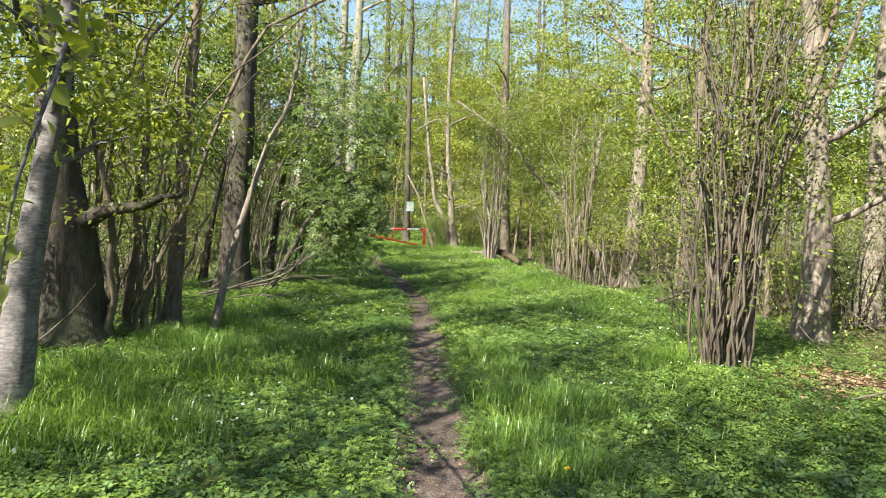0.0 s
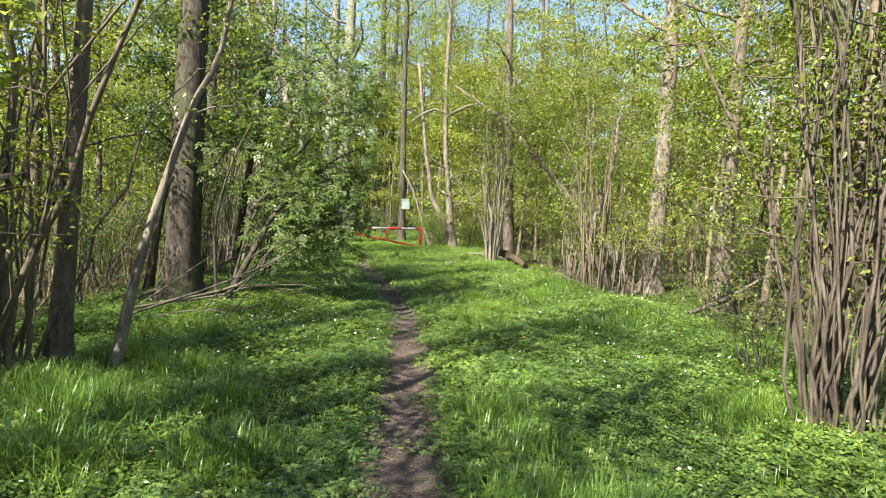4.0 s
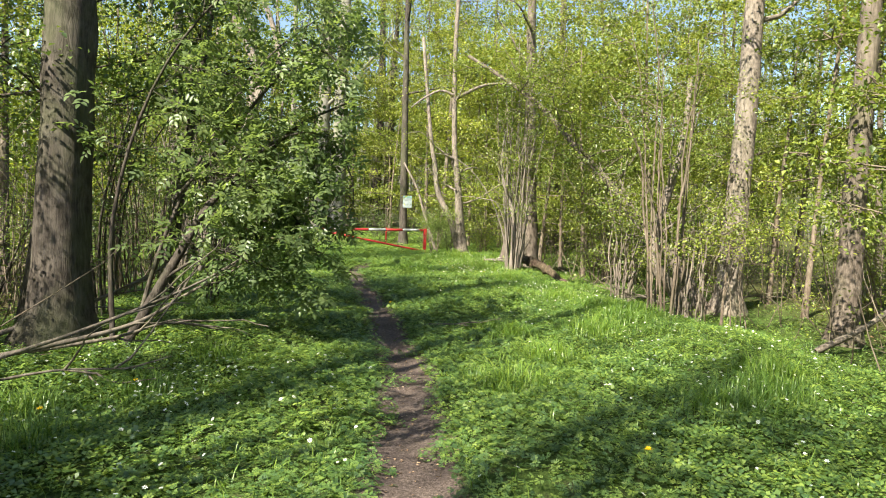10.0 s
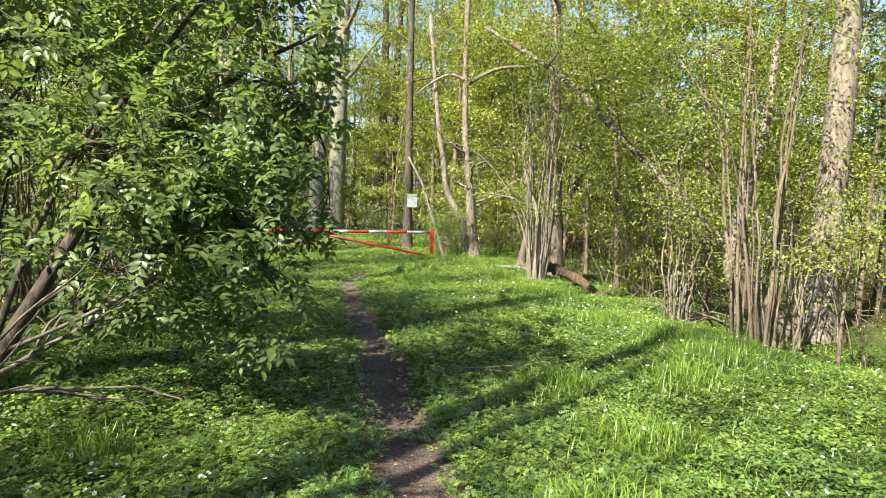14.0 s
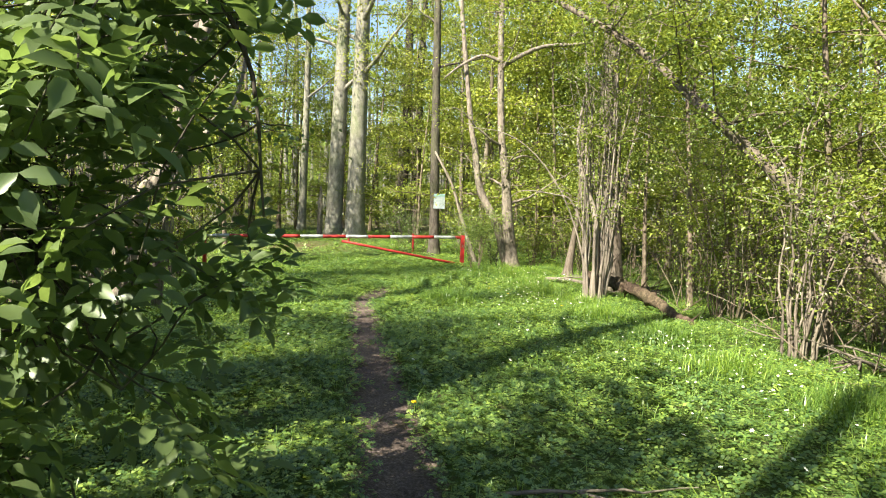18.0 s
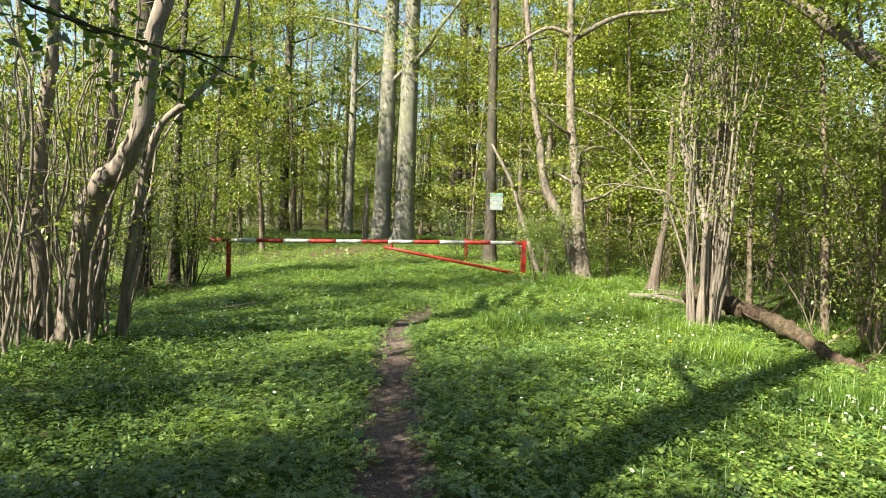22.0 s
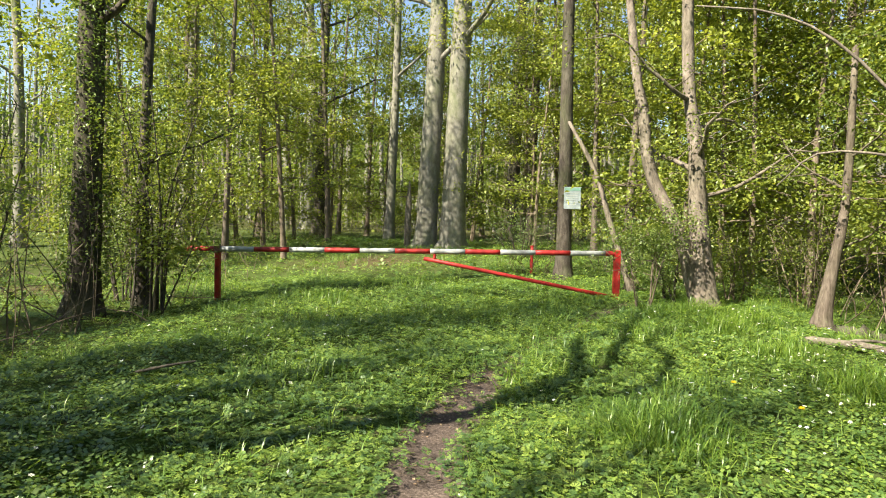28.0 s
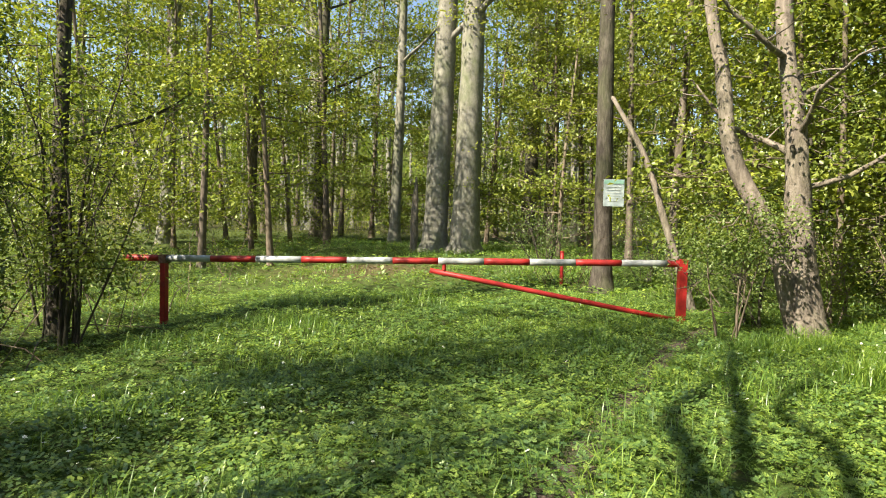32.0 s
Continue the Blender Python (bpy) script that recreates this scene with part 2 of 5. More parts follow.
def thing(name, label, category, group="", at=(0, 0, 0), turn=0.0):
    e = new(name)
    e.empty_display_size = 0.2
    e.matrix_basis = pose(*at, 0, 0, turn)
    return tagged(e, label, category, group)


def part(name, me, parent, label="", kind=""):
    ob = new(name, me)
    ob.parent = parent
    return tagged(ob, label, kind=kind)


def joined(pieces):
    """Joins (verts, tris) pairs."""
    vs, fs, k = [], [], 0
    for v, f in pieces:
        vs.append(v)
        fs.append(f + k)
        k += len(v)
    return np.concatenate(vs), np.concatenate(fs)


def tube(points, radii, sides=8, rough=0.06, flare=None):
    """A tapered, slightly uneven tube along points. flare: root lobes at the foot."""
    p = np.asarray(points, float)
    r = np.asarray(radii, float)
    n = len(p)
    tang = np.gradient(p, axis=0)
    tang /= np.linalg.norm(tang, axis=1)[:, None] + 1e-9
    ref = np.repeat(np.array([[1.0, 0, 0]]) if np.abs(tang[:, 2]).mean() > 0.6 else np.array([[0, 0, 1.0]]), n, 0)
    u = np.cross(tang, ref)
    u /= np.linalg.norm(u, axis=1)[:, None] + 1e-9
    w = np.cross(tang, u)
    a = np.arange(sides) * 2 * np.pi / sides
    rr = r[:, None] * (1 + rough * rng.standard_normal((n, sides)))
    if flare:
        hgt = p[:, 2] - p[0, 2]
        ph = rng.uniform(0, 6.28)
        lobes = 1 + 0.28 * np.cos(a * 5 + ph) + 0.12 * np.cos(a * 3 + ph * 2)
        rr = rr * (1 + flare * np.exp(-np.maximum(hgt, 0) / 0.28)[:, None] * lobes[None, :])
    v = p[:, None, :] + rr[:, :, None] * (np.cos(a)[None, :, None] * u[:, None, :] + np.sin(a)[None, :, None] * w[:, None, :])
    v = v.reshape(-1, 3)
    i = np.arange(n - 1)[:, None] * sides
    j = np.arange(sides)[None, :]
    k = (j + 1) % sides
    q0, q1, q2, q3 = i + j, i + k, i + sides + k, i + sides + j
    f = np.concatenate([np.stack([q0, q2, q1], -1).reshape(-1, 3), np.stack([q0, q3, q2], -1).reshape(-1, 3)])
    tip = np.stack([(n - 1) * sides + j[0], (n - 1) * sides + k[0], np.full(sides, len(v))], -1)
    v = np.concatenate([v, p[-1:] + tang[-1:] * r[-1]])
    return v, np.concatenate([f, tip[:, ::-1]])


def bowed(points, n):
    """A smooth line of n points through a few given ones."""
    p = np.asarray(points, float)
    if len(p) == 2:
        return p[0] + (p[1] - p[0]) * np.linspace(0, 1, n)[:, None]
    q = np.concatenate([2 * p[:1] - p[1:2], p, 2 * p[-1:] - p[-2:-1]])
    out = []
    for s in np.linspace(0, len(p) - 1 - 1e-6, n):
        i, t = int(s), s - int(s)
        a, b, c, d = q[i], q[i + 1], q[i + 2], q[i + 3]
        out.append(0.5 * (2 * b + (c - a) * t + (2 * a - 5 * b + 4 * c - d) * t * t + (3 * b - 3 * c + d - a) * t ** 3))
    return np.array(out)


def wander(start, way, length, n, wild, rise=0.0):
    """A crooked twig line."""
    p = [np.asarray(start, float)]
    d = np.asarray(way, float)
    d = d / np.linalg.norm(d)
    for _ in range(n - 1):
        d = d + rng.standard_normal(3) * wild + np.array([0, 0, rise])
        d = d / np.linalg.norm(d)
        p.append(p[-1] + d * length / (n - 1))
    return np.array(p)


def unit(v):
    return v / (np.linalg.norm(v, axis=-1, keepdims=True) + 1e-9)


def leaf_quads(p, d, nrm, length, width, fold=0.25):
    """Folded kite leaves: foot p, way d, face nrm."""
    d = unit(d)
    side = unit(np.cross(nrm, d))
    nn = np.cross(d, side)
    L, W = np.asarray(length)[:, None], np.asarray(width)[:, None]
    mid = p + d * L * 0.45
    v = np.stack([p, mid + side * W * 0.5 + nn * W * fold, p + d * L - nn * L * 0.1, mid - side * W * 0.5 + nn * W * fold], 1).reshape(-1, 3)
    k = np.arange(len(p))[:, None] * 4
    f = np.concatenate([k + np.array([[0, 1, 2]]), k + np.array([[0, 2, 3]])], 1).reshape(-1, 3)
    return v, f


def ovate(p, d, nrm, length, wide=0.6):
    """Near leaves with an ovate, folded outline."""
    d = unit(d)
    side = unit(np.cross(nrm, d))
    nn = np.cross(d, side)
    L = np.asarray(length)[:, None]
    outline = ((0.0, 0.0, 0.0), (0.18, 0.36, 0.1), (0.42, 0.5, 0.14), (0.72, 0.34, 0.06), (1.0, 0.0, -0.12), (0.72, -0.34, 0.06), (0.42, -0.5, 0.14), (0.18, -0.36, 0.1), (0.45, 0.0, 0.0))
    v = np.stack([p + d * L * a + side * L * wide * b + nn * L * wide * c for a, b, c in outline], 1).reshape(-1, 3)
    k = np.arange(len(p))[:, None] * 9
    f = np.concatenate([k + np.array([[i, (i + 1) % 8, 8]]) for i in range(8)], 1).reshape(-1, 3)
    return v, f


def sprays(centres, radius, count, leaf, flat=0.22, droop=0.2, spread=0.05, wide=0.64):
    """Leaf sprays: flat, drooping discs of leaves round each centre."""
    c = np.asarray(centres, float)
    s = len(c)
    rad = np.asarray(radius, float) * np.ones(s)
    ang = rng.uniform(0, 2 * np.pi, (s, count))
    r = np.sqrt(rng.uniform(0.02, 1, (s, count))) * rad[:, None]
    tilt = rng.standard_normal((s, 2)) * flat
    x, y = r * np.cos(ang), r * np.sin(ang)
    z = x * tilt[:, :1] + y * tilt[:, 1:] - droop * r * r / np.maximum(rad[:, None], 0.1) + rng.standard_normal((s, count)) * spread
    p = (c[:, None, :] + np.stack([x, y, z], -1)).reshape(-1, 3)
    d = np.stack([np.cos(ang), np.sin(ang), np.full_like(ang, -0.35)], -1).reshape(-1, 3) + rng.standard_normal((s * count, 3)) * 0.6
    nrm = np.array([[0, 0, 1.0]]) + rng.standard_normal((s * count, 3)) * 0.4
    L = leaf * rng.uniform(0.6, 1.25, s * count)
    return leaf_quads(p, d, nrm, L, L * wide)


def grown(x, y):
    """Height of the ground."""
    x, y = np.asarray(x, float), np.asarray(y, float)
    st = lambda a, b, v: (lambda q: q * q * (3 - 2 * q))(np.clip((v - a) / (b - a), 0, 1))
    h = -0.10 + 0.0 * x
    edge_r = np.interp(y, [0, 8, 14, 18, 25, 31, 40], [3.6, 3.6, 3.6, 3.0, 1.7, 1.2, 3.0])
    h = h - 0.28 * st(0.0, 2.2, x - edge_r) * st(10, 16, y) * (1 - st(34, 42, y))
    edge_l = np.interp(y, [0, 12, 20, 28, 40], [-4.6, -4.6, -5.2, -5.9, -8])
    h = h - 0.26 * st(0.0, 2.5, edge_l - x) * (1 - st(32, 42, y))
    h = h + 0.38 * st(31, 44, y) + 0.15 * st(44, 80, y)
    h = h + 0.05 * np.sin(x * 0.9 + 1.3) * np.sin(y * 0.7) + 0.03 * np.sin(x * 2.3 - y * 1.7)
    h = h - 0.05 * np.exp(-((x - trail_x(y)) / 0.28) ** 2) * (1 - st(27, 31, y))
    return h


def trail_x(y):
    return np.interp(y, [-2, 4, 6, 9, 13, 16.3, 19.4, 21.3, 22.6, 23.5, 25.4, 27.3, 29.4, 31.5, 34], [0.3, 0.21, 0.12, -0.06, -0.33, -0.92, -1.62, -2.02, -2.32, -2.42, -2.2, -1.8, -1.25, -0.4, -0.2])


def trail_dist(x, y):
    return np.abs(np.asarray(x) - trail_x(y))


def foot(x, y, sink=0.05):
    return (float(x), float(y), float(grown(x, y)) - sink)


# ---- ground ----
def steps(lo, hi, a, b, fine, growth):
    """Coordinates fine between a and b, wider apart outside."""
    mid = list(np.arange(a, b, fine))
    s, v, up = fine, mid[-1], []
    while v < hi:
        s *= growth
        v += s
        up.append(v)
    s, v, down = fine, mid[0], []
    while v > lo:
        s *= growth
        v -= s
        down.append(v)
    return np.array(down[::-1] + mid + up)


gx = steps(-420, 420, -6.5, 7.0, 0.11, 1.16)
gy = steps(-300, 520, -1.0, 33.0, 0.13, 1.16)
GX, GY = np.meshgrid(gx, gy)
GZ = grown(GX, GY)
nx, ny = len(gx), len(gy)
i0 = (np.arange(ny - 1)[:, None] * nx + np.arange(nx - 1)[None, :]).ravel()
g_tris = np.concatenate([np.stack([i0, i0 + 1, i0 + nx + 1], 1), np.stack([i0, i0 + nx + 1, i0 + nx], 1)])
ground_me = mesh_np("ground", np.stack([GX, GY, GZ], -1).reshape(-1, 3), g_tris, M_GROUND, True)


def trail_amount(x, y):
    """1 on the trodden line, falling off at its edges and where it fades out."""
    width = np.interp(y, [0, 6, 12, 20, 24, 28, 31], [0.33, 0.29, 0.25, 0.22, 0.20, 0.15, 0.12])
    keep = np.interp(y, [22, 24, 26, 28.5, 31, 33], [1, 0.85, 0.45, 0.62, 0.5, 0])
    return np.clip(1.25 - trail_dist(x, y) / width * 0.75, 0, 1) * keep


def litter_amount(x, y):
    """Brown leaf litter: the wood's floor off the green ride, and a bare patch beside it."""
    x, y = np.asarray(x, float), np.asarray(y, float)
    right = np.clip((x - np.interp(y, [0, 8, 14, 18, 25, 31, 40], [4.6, 4.6, 6.4, 6.2, 5.4, 6, 8])) / 2.0, 0, 1)
    left = np.clip((np.interp(y, [0, 8, 20, 28, 34, 45], [-3.6, -4.4, -5.6, -7.2, -8.5, -12]) - x) / 1.6, 0, 1)
    patch = np.exp(-(((x - 4.9) / 1.0) ** 2 + ((y - 7.6) / 0.9) ** 2))
    bare = 0.8 * np.exp(-(((x + 7.8) / 2.2) ** 2 + ((y - 36.5) / 1.6) ** 2))
    bare = np.maximum(bare, 0.75 * np.exp(-(((x + 12.4) / 1.6) ** 2 + ((y - 30.2) / 1.2) ** 2)))
    far = np.clip((y - 52) / 14, 0, 0.45)
    return np.clip(np.maximum.reduce([right * np.interp(y, [0, 12, 20], [0.8, 0.7, 0.4]), left * np.interp(y, [0, 18, 26, 34], [0.8, 0.7, 0.2, 0.1]), patch, bare, far]), 0, 1)


for attr, values in (("trail", trail_amount(GX, GY)), ("litter", litter_amount(GX, GY))):
    layer = ground_me.attributes.new(attr, "FLOAT", "POINT")
    layer.data.foreach_set("value", values.astype(np.float32).ravel())
tagged(new("ground", ground_me), "woodland ride of dark soil with a narrow trodden trail", "ground", kind="structure")


# ---- trees ----
def trunk_mesh(line, r0, r1, material, sides=14, flare=0.55, n=30, rough=0.035):
    p = bowed(line, n)
    t = np.linspace(0, 1, n)
    return mesh_np("trunk", *tube(p, r0 + (r1 - r0) * t ** 0.8, sides, rough, flare), material, True), p


def tree(name, label, at, height, r0, bark_mat, leaf_mat_, lean=(0, 0), line=None, limbs=7, first=0.35, reach=2.6, up=0.55,
         spray_n=5, spray_r=0.55, leaves=45, leaf=0.07, flare=0.55, knots=0, crown_top=True, category="tree", group="", top_r=0.25, twig=True, droop=0.25, sides=14):
    """A tree in its own space: trunk, limbs, twigs and a crown of leaf sprays."""
    root = thing(name, label, category, group, at)
    if line is None:
        line = [(0, 0, -0.1), (lean[0] * 0.3 + rng.normal() * r0 * 0.4, lean[1] * 0.3, height * 0.35), (lean[0] * 0.7, lean[1] * 0.7 + rng.normal() * r0 * 0.5, height * 0.7), (lean[0], lean[1], height)]
    me, p = trunk_mesh(line, r0, r0 * top_r, bark_mat, flare=flare, n=max(14, int(height * (2.2 if sides > 8 else 0.9))), sides=sides)
    part("trunk", me, root)
    centres, twig_pieces = [], []
    for i in range(limbs):
        t = first + (0.97 - first) * (i + rng.uniform(0.1, 0.9)) / max(limbs, 1)
        k = min(int(t * (len(p) - 1)), len(p) - 2)
        a = rng.uniform(0, 6.283) if limbs < 3 else i * 2.4 + rng.uniform(-0.5, 0.5)
        length = reach * rng.uniform(0.65, 1.2) * (1.1 - 0.55 * t)
        rb = (r0 + (r0 * top_r - r0) * t) * rng.uniform(0.28, 0.42)
        q = wander(p[k], (math.cos(a), math.sin(a), up), length, 8, 0.16, 0.02)
        part("limb", mesh_np("limb", *tube(q, np.linspace(rb, rb * 0.22, 8), 6 if sides > 8 else 4, 0.05), bark_mat, True), root)
        for j in range(spray_n):
            s = q[min(7, 2 + int(rng.integers(0, 6)))]
            b = wander(s, np.append(rng.standard_normal(2), rng.uniform(-0.15, 0.35)), rng.uniform(0.4, 1.0) * max(0.5, length * 0.35), 5, 0.2)
            if twig:
                twig_pieces.append(tube(b, np.linspace(0.012, 0.004, 5) * max(1, r0 / 0.15) ** 0.5, 3, 0))
            centres += [b[2] + rng.normal(0, 0.08, 3), b[4]]
    if crown_top and limbs:
        for j in range(spray_n * 2):
            centres.append(p[-1] + rng.normal(0, 1, 3) * np.array([reach * 0.3, reach * 0.3, reach * 0.22]))
    if twig_pieces:
        part("twig_mass", mesh_np("twig_mass", *joined(twig_pieces), bark_mat, True), root, kind="stuff")
    if centres and leaves:
        c = np.array(centres)
        part("crown", mesh_np("crown", *sprays(c, rng.uniform(0.6, 1.3, len(c)) * spray_r, leaves, leaf, droop=droop), leaf_mat_), root)
    return root


def clump(name, label, at, stems, height, spread, r, bark_mat, leaf_mat_, base_w=0.3, leaves=27, spray_r=0.4, leaf=0.058, sprays_per=4, low=0.35, tilt=(0, 0), thick=0, group="coppiced hazels along the ride", category="hazel bush", arch=0.5, dead=0.0, wild=0.0):
    """A coppice stool: many upright stems from one foot, with twigs and leaves on their upper part."""
    root = thing(name, label, category, group, at)
    centres, tw = [], []
    for i in range(stems):
        a = rng.uniform(0, 6.283)
        d = base_w * math.sqrt(rng.uniform(0, 1))
        h = height * rng.uniform(0.55, 1.08)
        rs = r * rng.uniform(0.45, 1.15) * (2.4 if i < thick else 1.0)
        out = spread * rng.uniform(0.15, 1.0)
        foot_p = np.array([d * math.cos(a), d * math.sin(a), -0.12])
        o = np.array([math.cos(a) + rng.normal() * 0.3, math.sin(a) + rng.normal() * 0.3, 0]) * out + np.array([*tilt, 0]) * h / height
        line = [foot_p, foot_p + o * 0.18 + np.array([0, 0, h * 0.33]) + rng.normal(0, 0.05, 3), foot_p + o * (0.18 + arch * 0.6) + np.array([0, 0, h * 0.7]) + rng.normal(0, 0.09, 3), foot_p + o * 1.15 + np.array([0, 0, h * (1.0 - 0.06 * out)])]
        n = 12
        p = bowed(line, n)
        p[1:] += np.cumsum(rng.normal(0, 1, (n - 1, 3)) * np.array([1, 1, 0.2]) * (0.025 + wild * 0.5), 0)
        part("stem", mesh_np("stem", *tube(p, np.linspace(rs, rs * 0.28, n), 7 if rs > 0.03 else 5, 0.06), bark_mat, True), root)
        if rng.uniform() < dead:
            continue
        for j in range(sprays_per):
            k = int(n * rng.uniform(low, 0.99))
            b = wander(p[k], np.append(rng.standard_normal(2), rng.uniform(-0.1, 0.6)), rng.uniform(0.35, 1.0), 5, 0.22)
            tw.append(tube(b, np.linspace(0.009, 0.003, 5), 3, 0))
            centres += [b[2], b[4]]
    if tw:
        part("twig_mass", mesh_np("twig_mass", *joined(tw), bark_mat, True), root, kind="stuff")
    if centres and leaves:
        c = np.array(centres)
        part("foliage", mesh_np("foliage", *sprays(c, rng.uniform(0.6, 1.3, len(c)) * spray_r, leaves, leaf), leaf_mat_), root)
    return root


def bush(name, label, at, size, n_branch, n_spray, spray_r, leaves, leaf, leaf_mat_, bark_mat, category="bush", group="", lift=0.0, thick=1.0):
    """A round-topped shrub: crooked branches from one foot, leaf sprays through its whole body."""
    root = thing(name, label, category, group, at)
    sx, sy, sz = size
    centres, tw = [], []
    for i in range(n_branch):
        a = i * 2.4 + rng.uniform(-0.4, 0.4)
        end = np.array([math.cos(a) * sx * rng.uniform(0.3, 1), math.sin(a) * sy * rng.uniform(0.3, 1), sz * rng.uniform(0.55, 1.0)])
        midp = end * np.array([0.35, 0.35, 0.5]) + rng.normal(0, 0.12, 3)
        p = bowed([(0.1 * math.cos(a), 0.1 * math.sin(a), -0.1), midp, end], 9)
        part("branch", mesh_np("branch", *tube(p, np.linspace(0.035, 0.009, 9) * thick * rng.uniform(0.6, 1.3), 6, 0.05), bark_mat, True), root)
        for j in range(max(1, n_spray // n_branch)):
            s = p[int(rng.integers(3, 9))]
            b = wander(s, rng.standard_normal(3) * np.array([1, 1, 0.6]), rng.uniform(0.3, 0.9) * min(sx, sz) * 0.55, 5, 0.25)
            tw.append(tube(b, np.linspace(0.008, 0.003, 5), 3, 0))
            centres += [b[2], b[4]]
    c = np.array(centres)
    c[:, 2] = np.maximum(c[:, 2], 0.25 + lift)
    part("twig_mass", mesh_np("twig_mass", *joined(tw), bark_mat, True), root, kind="stuff")
    part("foliage", mesh_np("foliage", *sprays(c, rng.uniform(0.6, 1.3, len(c)) * spray_r, leaves, leaf, flat=0.45, spread=0.08), leaf_mat_), root)
    return root


# the beeches beyond the barrier
G_BEECH = "tall beeches beyond the barrier"
tree("beech_tree", "tall grey beech with smooth mottled trunk", foot(-6.2, 42.0), 24, 0.48, M_BEECH, M_BEECHLEAF, lean=(0.5, 0), limbs=13, first=0.27, reach=5, spray_n=8, spray_r=1.0, leaves=40, leaf=0.11, group=G_BEECH)
tree("beech_tree", "tall grey-green beech with pale sunlit trunk", foot(-7.25, 42.2), 25, 0.43, M_BEECH, M_BEECHLEAF, lean=(0.4, 0.4), limbs=13, first=0.27, reach=5, spray_n=8, spray_r=1.0, leaves=40, leaf=0.11, group=G_BEECH)
tree("beech_tree", "slender pale beech with low leafy boughs", foot(-9.6, 45.2), 23, 0.22, M_BEECH, M_BEECHLEAF, lean=(0.3, 0), limbs=9, first=0.28, reach=3.6, spray_n=7, spray_r=0.9, leaves=40, leaf=0.11, group=G_BEECH)
tree("beech_tree", "stout grey beech standing apart deep in the wood", foot(-21.0, 62.0), 26, 0.5, M_BEECH, M_BEECHLEAF, limbs=9, first=0.4, reach=5, spray_n=8, spray_r=1.2, leaves=36, leaf=0.14, group=G_BEECH)
tree("beech_tree", "dark straight beech with a bare lower trunk", foot(-5.25, 51.5), 25, 0.36, M_DARK, M_BEECHLEAF, lean=(0.3, 0), limbs=9, first=0.4, reach=4.5, spray_n=7, spray_r=1.1, leaves=36, leaf=0.12, group=G_BEECH)
sign_tree = tree("oak_tree", "dark rough-barked oak carrying a notice board", foot(-1.95, 34.45), 19, 0.19, M_DARK, M_BEECHLEAF, lean=(-0.2, 0.3), limbs=9, first=0.3, reach=3.2, spray_n=7, spray_r=0.8, leaves=36, leaf=0.08)

# twin-stemmed tree beside the barrier
z0 = grown(0.62, 30.65)
twin = tree("twin_stemmed_tree", "pale pink-brown tree forked at the foot beside the barrier", (0.52, 30.65, z0 - 0.05), 13, 0.215, M_PALE, M_HAZELLEAF,
            line=[(0.06, 0, -0.1), (-0.03, 0, 0.5), (-0.15, 0.02, 1.5), (-0.2, 0, 2.2), (-0.27, 0, 2.9), (-0.42, 0.1, 4.2), (-0.5, 0.2, 8), (-0.3, 0.4, 13)], limbs=8, first=0.34, reach=3.0, spray_n=7, spray_r=0.7, leaves=40, leaf=0.06, flare=0.6, top_r=0.3)
part("second_trunk", mesh_np("second_trunk", *tube(bowed([(-0.1, 0.02, 0.05), (-0.42, -0.02, 1.25), (-0.95, -0.02, 2.3), (-1.12, 0, 3.4), (-1.3, 0.1, 4.4), (-1.7, 0.3, 8.0)], 22), np.linspace(0.13, 0.06, 22), 11, 0.06), M_PALE, True), twin)

for pts, r in (([(-0.45, 0.1, 5.9), (-1.0, 0.0, 6.05), (-1.6, -0.05, 5.75), (-2.05, -0.05, 5.4)], 0.06), ([(-0.45, 0.15, 5.8), (0.6, 0.0, 6.3), (1.8, -0.1, 6.4), (3.0, -0.2, 6.7)], 0.07)):
    part("bough", mesh_np("bough", *tube(bowed(pts, 12), np.linspace(r, r * 0.35, 12), 7, 0.06), M_PALE, True), twin, "bare level bough")

def knot(parent, at, r, squash=1.6):
    """A dark, sunken-looking knot hole with a rough rim."""
    b = bmesh.new()
    bmesh.ops.create_icosphere(b, subdivisions=2, radius=r)
    for v in b.verts:
        v.co = Vector((v.co.x, v.co.y * 0.35, v.co.z * squash)) * (1 + 0.12 * float(rng.normal()))
    me = bpy.data.meshes.new("knot_hole")
    b.to_mesh(me)
    b.free()
    me.materials.append(M_DARK)
    ob = part("knot_hole", me, parent, "dark rotted knot hole")
    ob.location = at
    return ob


for q in [(-0.22, -0.17, 2.75), (-0.31, -0.155, 2.42), (-0.12, -0.165, 2.5), (-0.26, -0.155, 3.3), (-0.1, -0.19, 1.2), (0.0, -0.21, 0.85), (-0.2, -0.16, 3.05)]:
    knot(twin, q, float(rng.uniform(0.022, 0.042)))
front = bush("green_shrub", "small thin-stemmed green shrub between barrier and forked tree", foot(-0.5, 30.15), (0.7, 0.45, 1.7), 6, 66, 0.26, 24, 0.05, M_BUSHLEAF, M_HAZEL, "shrub", "shrubs along the ride", lift=0.95, thick=0.4)

